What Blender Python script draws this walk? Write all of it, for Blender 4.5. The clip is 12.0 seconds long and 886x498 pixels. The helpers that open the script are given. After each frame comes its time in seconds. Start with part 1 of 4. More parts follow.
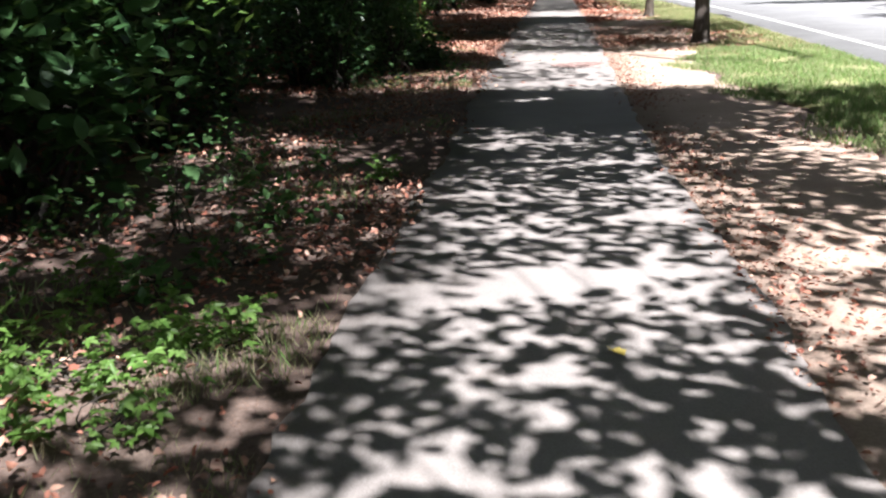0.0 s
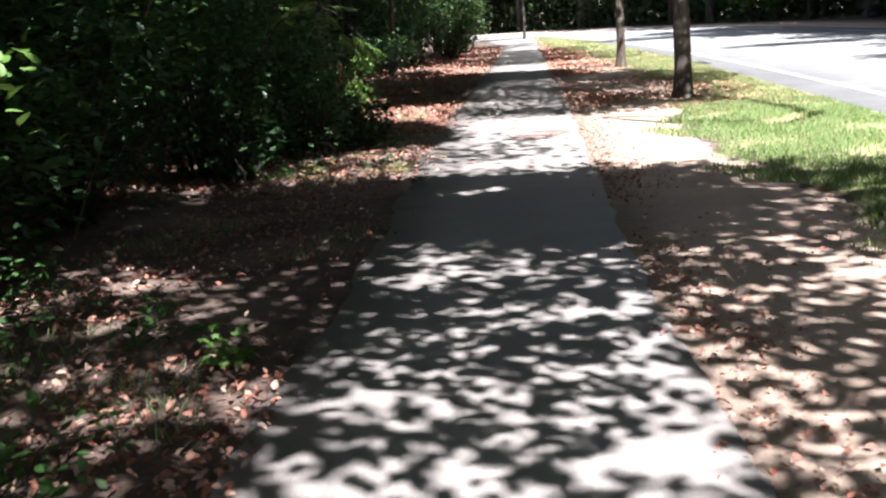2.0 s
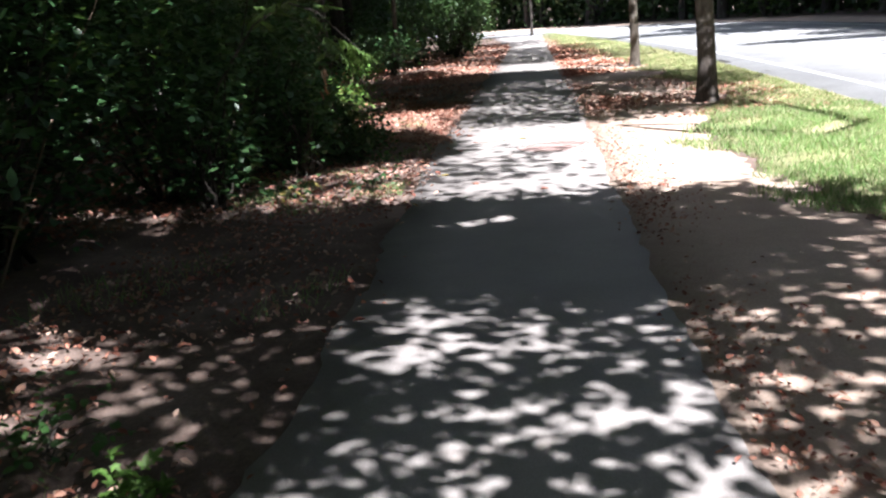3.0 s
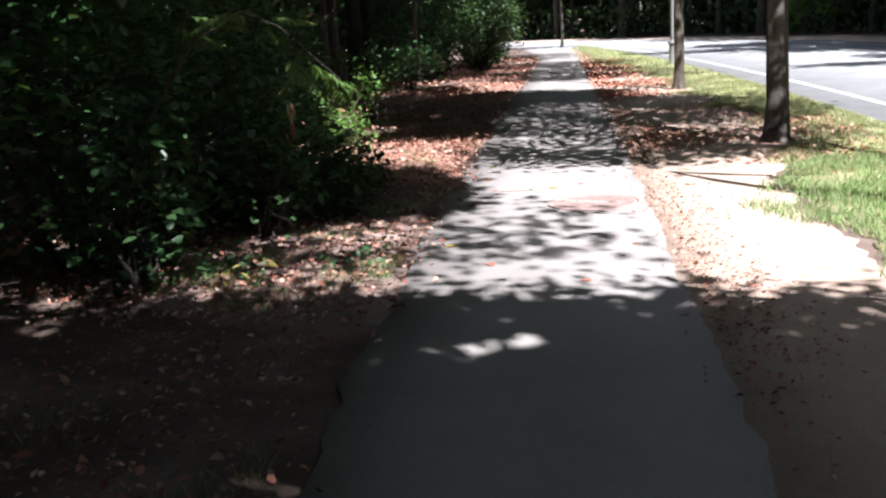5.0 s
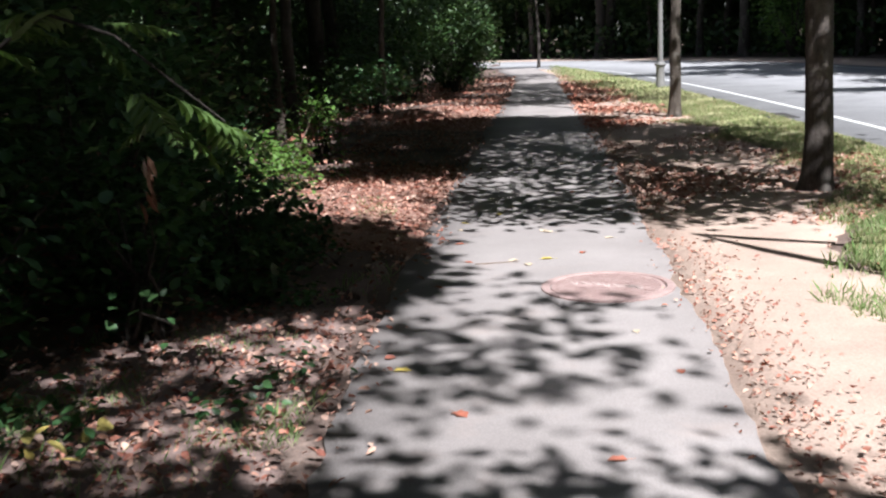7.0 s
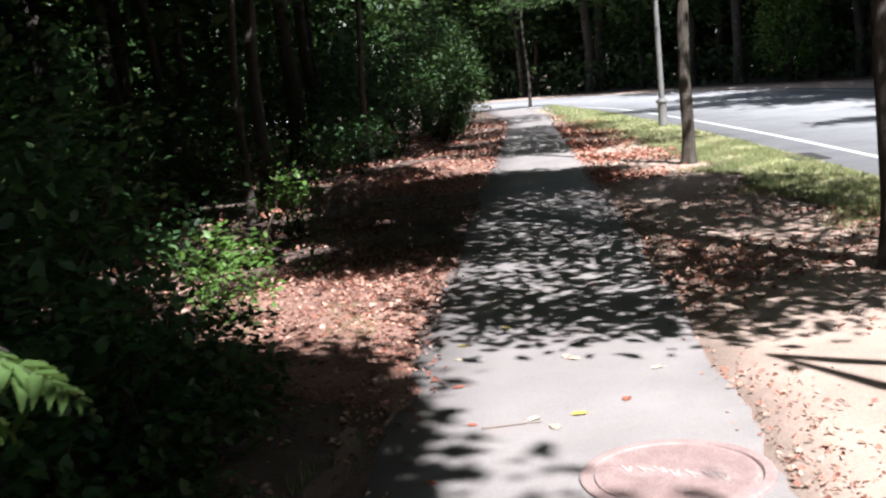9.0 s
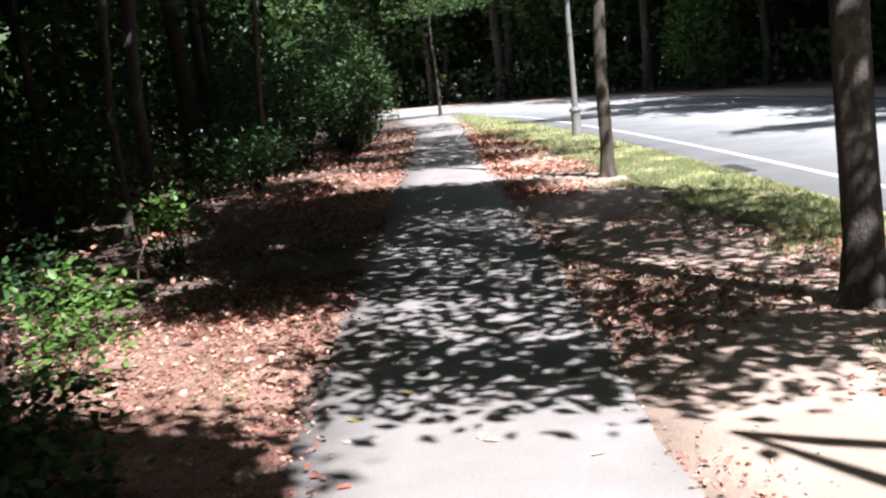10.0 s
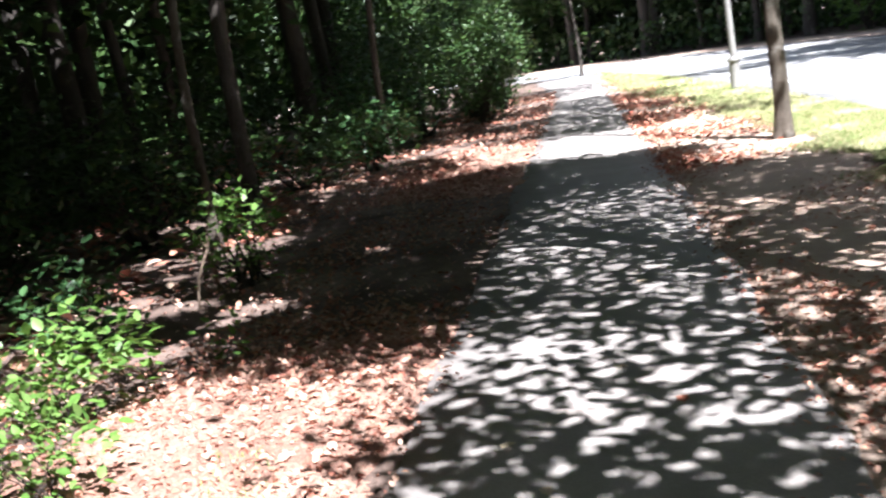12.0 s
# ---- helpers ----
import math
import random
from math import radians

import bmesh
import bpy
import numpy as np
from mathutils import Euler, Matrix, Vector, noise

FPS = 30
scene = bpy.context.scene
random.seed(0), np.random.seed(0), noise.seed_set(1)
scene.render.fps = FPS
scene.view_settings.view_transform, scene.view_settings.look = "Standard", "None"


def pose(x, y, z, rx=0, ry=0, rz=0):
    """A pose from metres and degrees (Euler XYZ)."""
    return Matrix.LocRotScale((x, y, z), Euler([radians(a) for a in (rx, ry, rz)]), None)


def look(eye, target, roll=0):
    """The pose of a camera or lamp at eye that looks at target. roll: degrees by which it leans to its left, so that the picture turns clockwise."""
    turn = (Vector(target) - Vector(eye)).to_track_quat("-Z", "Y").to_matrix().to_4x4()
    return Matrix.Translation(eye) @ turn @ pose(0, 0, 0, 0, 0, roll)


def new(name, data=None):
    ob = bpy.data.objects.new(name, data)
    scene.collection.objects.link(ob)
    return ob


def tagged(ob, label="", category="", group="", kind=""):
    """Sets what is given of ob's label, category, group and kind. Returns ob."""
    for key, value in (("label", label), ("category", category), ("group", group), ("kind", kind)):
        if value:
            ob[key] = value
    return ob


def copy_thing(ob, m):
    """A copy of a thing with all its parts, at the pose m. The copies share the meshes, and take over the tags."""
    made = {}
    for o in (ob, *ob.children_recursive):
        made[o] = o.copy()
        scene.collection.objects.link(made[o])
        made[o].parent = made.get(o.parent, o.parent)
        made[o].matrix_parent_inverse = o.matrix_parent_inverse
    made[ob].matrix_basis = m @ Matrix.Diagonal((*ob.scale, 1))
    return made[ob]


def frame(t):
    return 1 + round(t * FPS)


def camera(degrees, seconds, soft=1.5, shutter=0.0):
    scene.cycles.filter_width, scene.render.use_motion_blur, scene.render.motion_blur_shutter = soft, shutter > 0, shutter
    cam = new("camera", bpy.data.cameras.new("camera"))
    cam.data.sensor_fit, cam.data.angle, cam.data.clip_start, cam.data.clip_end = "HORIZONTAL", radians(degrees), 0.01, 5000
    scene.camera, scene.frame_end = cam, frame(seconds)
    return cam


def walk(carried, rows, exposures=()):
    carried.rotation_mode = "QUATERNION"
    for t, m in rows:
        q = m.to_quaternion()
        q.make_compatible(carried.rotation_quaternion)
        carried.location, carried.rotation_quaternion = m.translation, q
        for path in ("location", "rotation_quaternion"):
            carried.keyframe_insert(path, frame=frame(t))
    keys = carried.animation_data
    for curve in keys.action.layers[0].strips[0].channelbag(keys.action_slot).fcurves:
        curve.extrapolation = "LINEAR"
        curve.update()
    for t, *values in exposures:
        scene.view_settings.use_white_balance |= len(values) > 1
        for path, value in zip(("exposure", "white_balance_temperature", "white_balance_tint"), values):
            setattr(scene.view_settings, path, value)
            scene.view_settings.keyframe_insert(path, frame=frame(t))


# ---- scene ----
cam = camera(45.0, 12.0, 2.2, 0.3)
PATH = [
    (0, (0.01, -0.432, 1.367), (-0.193, 1.491, 0.858), -2.0),
    (0.5, (0.021, 0.167, 1.393), (-0.191, 2.081, 0.853), -3.3),
    (1, (0.097, 0.873, 1.384), (-0.098, 2.798, 0.877), -4.4),
    (1.5, (0.131, 1.561, 1.392), (-0.055, 3.502, 0.948), -3.6),
    (2, (0.206, 2.242, 1.375), (0.04, 4.191, 0.956), -4.3),
    (2.5, (0.2, 2.874, 1.383), (0.064, 4.827, 0.975), -1.5),
    (3, (0.182, 3.542, 1.398), (0.001, 5.488, 0.974), -4.7),
    (3.2, (0.168, 3.797, 1.416), (-0.034, 5.739, 0.981), -3.2),
    (4.8, (0.101, 5.737, 1.448), (-0.131, 7.68, 1.033), -3.6),
    (5, (0.118, 5.962, 1.473), (-0.103, 7.907, 1.063), -3.1),
    (5.5, (0.096, 6.595, 1.466), (-0.095, 8.547, 1.075), -0.8),
    (6, (0.005, 7.193, 1.45), (-0.208, 9.136, 1.027), -2.3),
    (6.5, (0.015, 7.8, 1.445), (-0.187, 9.752, 1.058), -5.2),
    (7, (-0.019, 8.397, 1.445), (-0.189, 10.353, 1.066), -2.5),
    (7.2, (-0.079, 8.608, 1.439), (-0.219, 10.562, 1.037), -2.7),
    (8.8, (-0.069, 10.111, 1.67), (-0.265, 12.075, 1.347), -8.7),
    (9, (-0.099, 10.383, 1.645), (-0.263, 12.352, 1.337), -5.7),
    (9.5, (-0.113, 11.033, 1.648), (-0.179, 13.006, 1.328), -8.0),
    (10, (-0.042, 11.694, 1.639), (-0.043, 13.67, 1.329), -5.8),
    (10.5, (-0.001, 12.36, 1.567), (0.088, 14.334, 1.261), -7.3),
    (11, (0.094, 12.997, 1.523), (0.202, 14.965, 1.185), -6.5),
    (11.5, (0.074, 13.575, 1.52), (0.017, 15.545, 1.184), -6.2),
    (12, (0.089, 14.077, 1.539), (-0.196, 16.028, 1.202), -9.5),
]
walk(cam, [(t, look(eye, target, roll)) for t, eye, target, roll in PATH],
     [(0, 1.5, 6250, 11.8), (2.5, 1.78, 6120, 11.8), (3.2, 1.75, 6030, 11.8), (4.8, 1.58, 6030, 11.8), (5.5, 1.06, 6030, 11.8), (7.0, 0.92, 6030, 11.8), (8.8, 1.05, 6030, 11.8), (9.5, 1.17, 6030, 11.8), (10.5, 1.42, 6030, 11.8), (11.2, 1.72, 6030, 11.8), (12, 2.2, 6030, 11.8)])


# ---- sky and sun ----
SUN_EL = 52.0
SUN_X, SUN_Y = 0.50, -0.866          # horizontal way towards the sun
REACH = 1.0 / math.tan(radians(SUN_EL))

world = bpy.data.worlds.new("sky")
scene.world = world
world.use_nodes = True
wt = world.node_tree
sky = wt.nodes.new("ShaderNodeTexSky")
sky.sky_type = "NISHITA"
sky.sun_disc = False
sky.sun_elevation = radians(SUN_EL)
sky.sun_rotation = math.atan2(SUN_X, SUN_Y)
hazy = wt.nodes.new("ShaderNodeHueSaturation")  # thin summer haze pales the blue
hazy.inputs["Saturation"].default_value = 0.62
wt.links.new(sky.outputs[0], hazy.inputs["Color"])
wt.links.new(hazy.outputs[0], wt.nodes["Background"].inputs[0])
wt.nodes["Background"].inputs[1].default_value = 0.05

lamp_data = bpy.data.lights.new("sun", "SUN")
lamp_data.energy = 5.0
lamp_data.angle = radians(0.53)
lamp_data.color = (1.0, 0.97, 0.95)
sun = new("sun", lamp_data)
sun.matrix_world = look((SUN_X * 40, SUN_Y * 40, 40 / REACH), (0, 0, 0))

rng = np.random.default_rng(7)


# ---- materials ----
class Nodes:
    """Short hand for a node material."""

    def __init__(self, name):
        self.m = bpy.data.materials.new(name)
        self.m.use_nodes = True
        self.t = self.m.node_tree
        self.bsdf = self.t.nodes["Principled BSDF"]
        self.out = self.t.nodes["Material Output"]
        tc = self.t.nodes.new("ShaderNodeTexCoord")
        self.co = tc.outputs["Object"]
        self.geo = self.t.nodes.new("ShaderNodeNewGeometry")
        self.island = self.geo.outputs["Random Per Island"]

    def node(self, kind, **inputs):
        n = self.t.nodes.new(kind)
        for k, v in inputs.items():
            self.put(n.inputs[k.replace("_", " ")], v)
        return n

    def put(self, socket, v):
        if isinstance(v, bpy.types.NodeSocket):
            self.t.links.new(v, socket)
        else:
            socket.default_value = v

    def scaled(self, sx, sy, sz):
        n = self.node("ShaderNodeMapping", Vector=self.co)
        n.inputs["Scale"].default_value = (sx, sy, sz)
        return n.outputs[0]

    def noise(self, scale, detail=4.0, rough=0.6, co=None, warp=0.0):
        n = self.node("ShaderNodeTexNoise", Scale=scale, Detail=detail, Roughness=rough, Distortion=warp)
        self.t.links.new(co or self.co, n.inputs["Vector"])
        return n.outputs[0]

    def cells(self, scale, co=None, output="Distance", feature="F1"):
        n = self.t.nodes.new("ShaderNodeTexVoronoi")
        n.feature = feature
        n.inputs["Scale"].default_value = scale
        self.t.links.new(co or self.co, n.inputs["Vector"])
        return n.outputs[output]

    def ramp(self, fac, *stops):
        n = self.t.nodes.new("ShaderNodeValToRGB")
        e = n.color_ramp.elements
        while len(e) < len(stops):
            e.new(0.5)
        for el, (p, c) in zip(e, stops):
            el.position = p
            el.color = (*c, 1) if isinstance(c, tuple) else (c, c, c, 1)
        self.t.links.new(fac, n.inputs[0])
        return n.outputs[0]

    def mix(self, fac, a, b, blend="MIX"):
        n = self.t.nodes.new("ShaderNodeMix")
        n.data_type = "RGBA"
        n.blend_type = blend
        self.put(n.inputs[0], fac)
        for k, v in ((6, a), (7, b)):
            self.put(n.inputs[k], (*v, 1) if isinstance(v, tuple) else v)
        return n.outputs[2]

    def bump(self, height, strength, distance=0.01):
        n = self.node("ShaderNodeBump", Height=height, Strength=strength, Distance=distance)
        self.t.links.new(n.outputs[0], self.bsdf.inputs["Normal"])

    def done(self, colour, rough=0.8, metal=0.0, spec=0.5):
        self.put(self.bsdf.inputs["Base Color"], (*colour, 1) if isinstance(colour, tuple) else colour)
        self.put(self.bsdf.inputs["Roughness"], rough)
        self.bsdf.inputs["Metallic"].default_value = metal
        self.bsdf.inputs["Specular IOR Level"].default_value = spec
        return self.m


def asphalt_material(name, low, high, grit, stain):
    n = Nodes(name)
    big = n.ramp(n.noise(0.7, 5), (0.3, low), (0.7, high))
    fine = n.ramp(n.noise(grit, 3, 0.7), (0.35, 0.78), (0.65, 1.12))
    c = n.mix(0.6, big, fine, "MULTIPLY")
    stones = n.ramp(n.cells(grit * 0.7), (0.1, 1.0), (0.4, 0.0))
    c = n.mix(n.mix(0.07, (0, 0, 0), stones), c, tuple(min(1, v * 1.7) for v in high))
    blot = n.ramp(n.noise(2.3, 6, 0.65, warp=0.6), (0.55, 0.0), (0.72, 1.0))
    c = n.mix(n.mix(0.35, (0, 0, 0), blot), c, stain)
    n.bump(n.mix(0.5, fine, stones), 0.5, 0.004)
    return n.done(c, 0.85, spec=0.3)


def leaf_material(name, *colours, rough=0.45, through_it=0.3):
    n = Nodes(name)
    k = len(colours)
    c = n.ramp(n.island, *[(i / max(1, k - 1), col) for i, col in enumerate(colours)])
    c = n.mix(0.35, c, n.ramp(n.noise(14, 3), (0.3, 0.55), (0.7, 1.3)), "MULTIPLY")
    m = n.done(c, rough, spec=0.4)
    tr = n.node("ShaderNodeBsdfTranslucent", Color=n.mix(0.5, c, (0.17, 0.30, 0.04)))
    sh = n.node("ShaderNodeMixShader", Fac=through_it)
    n.t.links.new(n.bsdf.outputs[0], sh.inputs[1])
    n.t.links.new(tr.outputs[0], sh.inputs[2])
    n.t.links.new(sh.outputs[0], n.out.inputs[0])
    return m


def dry_leaf_material(name, *colours):
    n = Nodes(name)
    k = len(colours)
    c = n.ramp(n.island, *[(i / max(1, k - 1), col) for i, col in enumerate(colours)])
    c = n.mix(0.5, c, n.ramp(n.noise(40, 3), (0.3, 0.5), (0.7, 1.3)), "MULTIPLY")
    return n.done(c, 0.75, spec=0.25)


def bark_material(name, dark, light, lichen, scale=9.0):
    n = Nodes(name)
    co = n.scaled(1, 1, 0.22)
    ridges = n.noise(scale * 1.6, 6, 0.65, co, 0.8)
    shift = n.node("ShaderNodeVectorMath")
    shift.operation = "ADD"
    wave = n.node("ShaderNodeTexNoise", Scale=3.0, Detail=3.0)
    n.t.links.new(n.co, wave.inputs["Vector"])
    small = n.node("ShaderNodeVectorMath")
    small.operation = "SCALE"
    small.inputs["Scale"].default_value = 0.10
    n.t.links.new(wave.outputs["Color"], small.inputs[0])
    n.t.links.new(co, shift.inputs[0])
    n.t.links.new(small.outputs[0], shift.inputs[1])
    plates = n.cells(scale * 3.2, shift.outputs[0], feature="DISTANCE_TO_EDGE")
    h = n.mix(0.16, n.ramp(ridges, (0.3, 0.0), (0.7, 1.0)), n.ramp(plates, (0.0, 0.0), (0.2, 1.0)))
    h = n.mix(0.4, h, n.ramp(n.noise(scale * 5, 5, 0.7), (0.3, 0.0), (0.7, 1.0)))
    c = n.mix(h, dark, light)
    c = n.mix(0.5, c, n.ramp(n.noise(3.5, 4, 0.6), (0.3, 0.5), (0.7, 1.35)), "MULTIPLY")
    c = n.mix(n.ramp(n.noise(2.2, 5, 0.7), (0.55, 0.0), (0.68, 0.7)), c, lichen)
    n.bump(h, 0.9, 0.025)
    return n.done(c, 0.9, spec=0.2)


# dark humus tones, deepened further to carry the shade under the trees
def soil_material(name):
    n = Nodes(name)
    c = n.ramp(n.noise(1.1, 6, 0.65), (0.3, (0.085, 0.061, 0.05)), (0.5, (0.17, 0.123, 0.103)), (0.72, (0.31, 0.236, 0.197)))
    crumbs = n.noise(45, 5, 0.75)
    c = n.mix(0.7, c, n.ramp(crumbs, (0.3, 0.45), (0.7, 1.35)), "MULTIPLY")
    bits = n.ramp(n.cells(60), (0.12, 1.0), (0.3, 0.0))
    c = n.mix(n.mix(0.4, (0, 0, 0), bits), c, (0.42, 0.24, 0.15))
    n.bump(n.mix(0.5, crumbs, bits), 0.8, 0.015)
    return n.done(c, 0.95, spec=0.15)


def leaf_bed_material(name):
    n = Nodes(name)
    c = n.ramp(n.noise(2.1, 6, 0.7), (0.3, (0.24, 0.13, 0.098)), (0.5, (0.38, 0.222, 0.17)), (0.7, (0.52, 0.35, 0.28)))
    chips = n.ramp(n.cells(95, output="Color"), (0.0, 0.35), (1.0, 1.5))
    c = n.mix(0.75, c, chips, "MULTIPLY")
    c = n.mix(0.4, c, n.ramp(n.noise(60, 5, 0.8), (0.3, 0.4), (0.7, 1.4)), "MULTIPLY")
    n.bump(n.cells(95), 0.8, 0.012)
    return n.done(c, 0.95, spec=0.15)


def sand_material(name, low=(0.49, 0.36, 0.29), high=(0.61, 0.475, 0.385)):
    n = Nodes(name)
    c = n.ramp(n.noise(1.6, 6, 0.65), (0.3, low), (0.7, high))
    crumbs = n.noise(70, 4, 0.75)
    c = n.mix(0.55, c, n.ramp(crumbs, (0.3, 0.55), (0.7, 1.2)), "MULTIPLY")
    n.bump(crumbs, 0.6, 0.01)
    return n.done(c, 0.95, spec=0.15)


def turf_material(name):
    n = Nodes(name)
    c = n.ramp(n.noise(1.3, 5), (0.3, (0.50, 0.44, 0.28)), (0.6, (0.40, 0.42, 0.19)))
    c = n.mix(0.6, c, n.ramp(n.noise(60, 4, 0.8), (0.3, 0.4), (0.7, 1.5)), "MULTIPLY")
    n.bump(n.noise(60, 4, 0.8), 0.8, 0.02)
    return n.done(c, 0.95, spec=0.15)


def rust_iron_material(name):
    n = Nodes(name)
    c = n.ramp(n.noise(9, 6, 0.7), (0.3, (0.40, 0.275, 0.25)), (0.55, (0.49, 0.355, 0.325)), (0.75, (0.55, 0.43, 0.395)))
    c = n.mix(0.5, c, n.ramp(n.noise(80, 3), (0.3, 0.6), (0.7, 1.2)), "MULTIPLY")
    n.bump(n.noise(90, 3), 0.4, 0.003)
    return n.done(c, 0.8, 0.2)


def paint_material(name, colour, rough=0.5, wear=(0.3, 0.3, 0.3), amount=0.5):
    n = Nodes(name)
    c = n.mix(n.ramp(n.noise(7, 6, 0.75), (0.5, 0.0), (0.75, amount)), colour, wear)
    c = n.mix(0.4, c, n.ramp(n.noise(50, 3), (0.3, 0.75), (0.7, 1.15)), "MULTIPLY")
    n.bump(n.noise(50, 3), 0.2, 0.003)
    return n.done(c, rough)


PATH_ASPHALT = asphalt_material("path_asphalt", (0.290, 0.262, 0.247), (0.398, 0.362, 0.342), 110, (0.42, 0.34, 0.30))
ROAD_ASPHALT = asphalt_material("road_asphalt", (0.33, 0.328, 0.332), (0.44, 0.437, 0.44), 70, (0.21, 0.21, 0.21))
LINE_PAINT = paint_material("white_line_paint", (0.78, 0.78, 0.76), 0.7, (0.4, 0.4, 0.39), 0.4)
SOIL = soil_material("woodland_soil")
SAND = sand_material("sandy_soil")
PINK_SOIL = sand_material("pinkish_soil", (0.20, 0.135, 0.115), (0.37, 0.275, 0.24))
LEAF_BED = leaf_bed_material("crumbled_leaf_bed")
TURF = turf_material("turf")
IRON = rust_iron_material("rusty_iron")
BARK = bark_material("grey_brown_bark", (0.035, 0.029, 0.026), (0.165, 0.14, 0.122), (0.26, 0.24, 0.21))
BARK_PALE = bark_material("pale_bark", (0.055, 0.045, 0.037), (0.19, 0.162, 0.132), (0.36, 0.345, 0.30), 14)
BARK_DARK = bark_material("dark_bark", (0.028, 0.024, 0.021), (0.10, 0.087, 0.076), (0.2, 0.19, 0.17))
POST_PAINT = paint_material("grey_post_paint", (0.21, 0.205, 0.195), 0.6, (0.10, 0.095, 0.09), 0.8)
LEAF_CANOPY = leaf_material("canopy_leaf", (0.035, 0.075, 0.018), (0.055, 0.11, 0.025), (0.08, 0.13, 0.035), through_it=0.1)
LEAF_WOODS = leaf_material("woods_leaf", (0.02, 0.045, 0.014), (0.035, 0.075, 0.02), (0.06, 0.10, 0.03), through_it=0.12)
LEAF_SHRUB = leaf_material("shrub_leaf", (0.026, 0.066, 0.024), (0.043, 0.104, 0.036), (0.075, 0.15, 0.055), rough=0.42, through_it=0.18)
# brighter greens for plants in sun; part of the sunlight is in the colour
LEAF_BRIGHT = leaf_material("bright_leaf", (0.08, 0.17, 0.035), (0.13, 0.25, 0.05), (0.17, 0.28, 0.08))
LEAF_FROND = leaf_material("frond_leaf", (0.06, 0.12, 0.035), (0.10, 0.175, 0.05), (0.15, 0.20, 0.07))
LEAF_WEED = leaf_material("weed_leaf", (0.045, 0.11, 0.035), (0.07, 0.16, 0.045), (0.11, 0.20, 0.07))
BLADE = leaf_material("grass_blade", (0.20, 0.36, 0.10), (0.29, 0.45, 0.16), (0.40, 0.48, 0.23), (0.56, 0.48, 0.33), rough=0.6, through_it=0.45)
BLADE_DRY = leaf_material("dry_grass_blade", (0.17, 0.25, 0.085), (0.32, 0.35, 0.17), (0.48, 0.42, 0.25), (0.57, 0.47, 0.32), rough=0.65, through_it=0.4)
LITTER = dry_leaf_material("dry_leaf_litter", (0.22, 0.08, 0.056), (0.41, 0.168, 0.115), (0.53, 0.29, 0.205), (0.62, 0.44, 0.345), (0.32, 0.13, 0.094))
RED_LITTER = dry_leaf_material("red_leaf_litter", (0.34, 0.11, 0.075), (0.50, 0.21, 0.14), (0.58, 0.33, 0.23))
YELLOW_LEAF = dry_leaf_material("yellow_leaf", (0.55, 0.42, 0.10), (0.60, 0.50, 0.16))
PALE_LEAF = dry_leaf_material("pale_leaf", (0.62, 0.50, 0.36), (0.66, 0.56, 0.40))
RED_LEAF = dry_leaf_material("red_leaf", (0.38, 0.12, 0.08), (0.45, 0.20, 0.12))
TWIG = dry_leaf_material("twig_wood", (0.16, 0.11, 0.08), (0.26, 0.20, 0.15))


# ---- mesh builders ----
def mesh_of(name, verts, faces, material, smooth=False):
    """A mesh out of arrays; faces all have the same number of corners."""
    verts, faces = np.asarray(verts, float), np.asarray(faces, int)
    me = bpy.data.meshes.new(name)
    k = faces.shape[1]
    me.vertices.add(len(verts))
    me.vertices.foreach_set("co", verts.ravel())
    me.loops.add(faces.size)
    me.loops.foreach_set("vertex_index", faces.ravel())
    me.polygons.add(len(faces))
    me.polygons.foreach_set("loop_start", np.arange(len(faces)) * k)
    if smooth:
        me.polygons.foreach_set("use_smooth", np.ones(len(faces), bool))
    me.update(calc_edges=True)
    me.materials.append(material)
    return me


def thing(name, x, y, z, label, category, group="", turn=0.0):
    e = new(name)
    e.empty_display_size = 0.2
    e.matrix_basis = pose(x, y, z, 0, 0, turn)
    return tagged(e, label, category, group)


def part(name, mesh, parent, label="", kind=""):
    ob = new(name, mesh)
    ob.parent = parent
    return tagged(ob, label, kind=kind)


def from_bm(name, bm, material, smooth=False):
    me = bpy.data.meshes.new(name)
    bm.to_mesh(me)
    bm.free()
    if smooth:
        for p in me.polygons:
            p.use_smooth = True
    me.materials.append(material)
    return me


def unit(v):
    return v / np.maximum(1e-9, np.linalg.norm(v, axis=-1, keepdims=True))


def leaf_cloud(pos, along, up, length, width, detailed=False):
    """Leaves from arrays: base point, way of the midrib, upper side, length and width. Returns verts and quads."""
    n = len(pos)
    along = unit(along)
    side = unit(np.cross(along, up))
    up = np.cross(side, along)
    L, W = np.reshape(length, (-1, 1)) * np.ones((n, 1)), np.reshape(width, (-1, 1)) * np.ones((n, 1))
    if not detailed:
        v = np.stack([pos, pos + along * L * 0.45 + side * W * 0.5 + up * W * 0.15, pos + along * L - up * L * 0.1,
                      pos + along * L * 0.45 - side * W * 0.5 + up * W * 0.15], 1)
        return v.reshape(-1, 3), np.arange(4 * n).reshape(-1, 4)
    v = np.stack([pos,
                  pos + along * L * 0.30 + side * W * 0.50 + up * W * 0.16,
                  pos + along * L * 0.68 + side * W * 0.36 + up * W * 0.10,
                  pos + along * L - up * L * 0.16,
                  pos + along * L * 0.68 - side * W * 0.36 + up * W * 0.10,
                  pos + along * L * 0.30 - side * W * 0.50 + up * W * 0.16], 1)
    b = np.arange(n)[:, None] * 6
    f = np.concatenate([b + np.array([[0, 1, 2, 3]]), b + np.array([[0, 3, 4, 5]])])
    return v.reshape(-1, 3), f


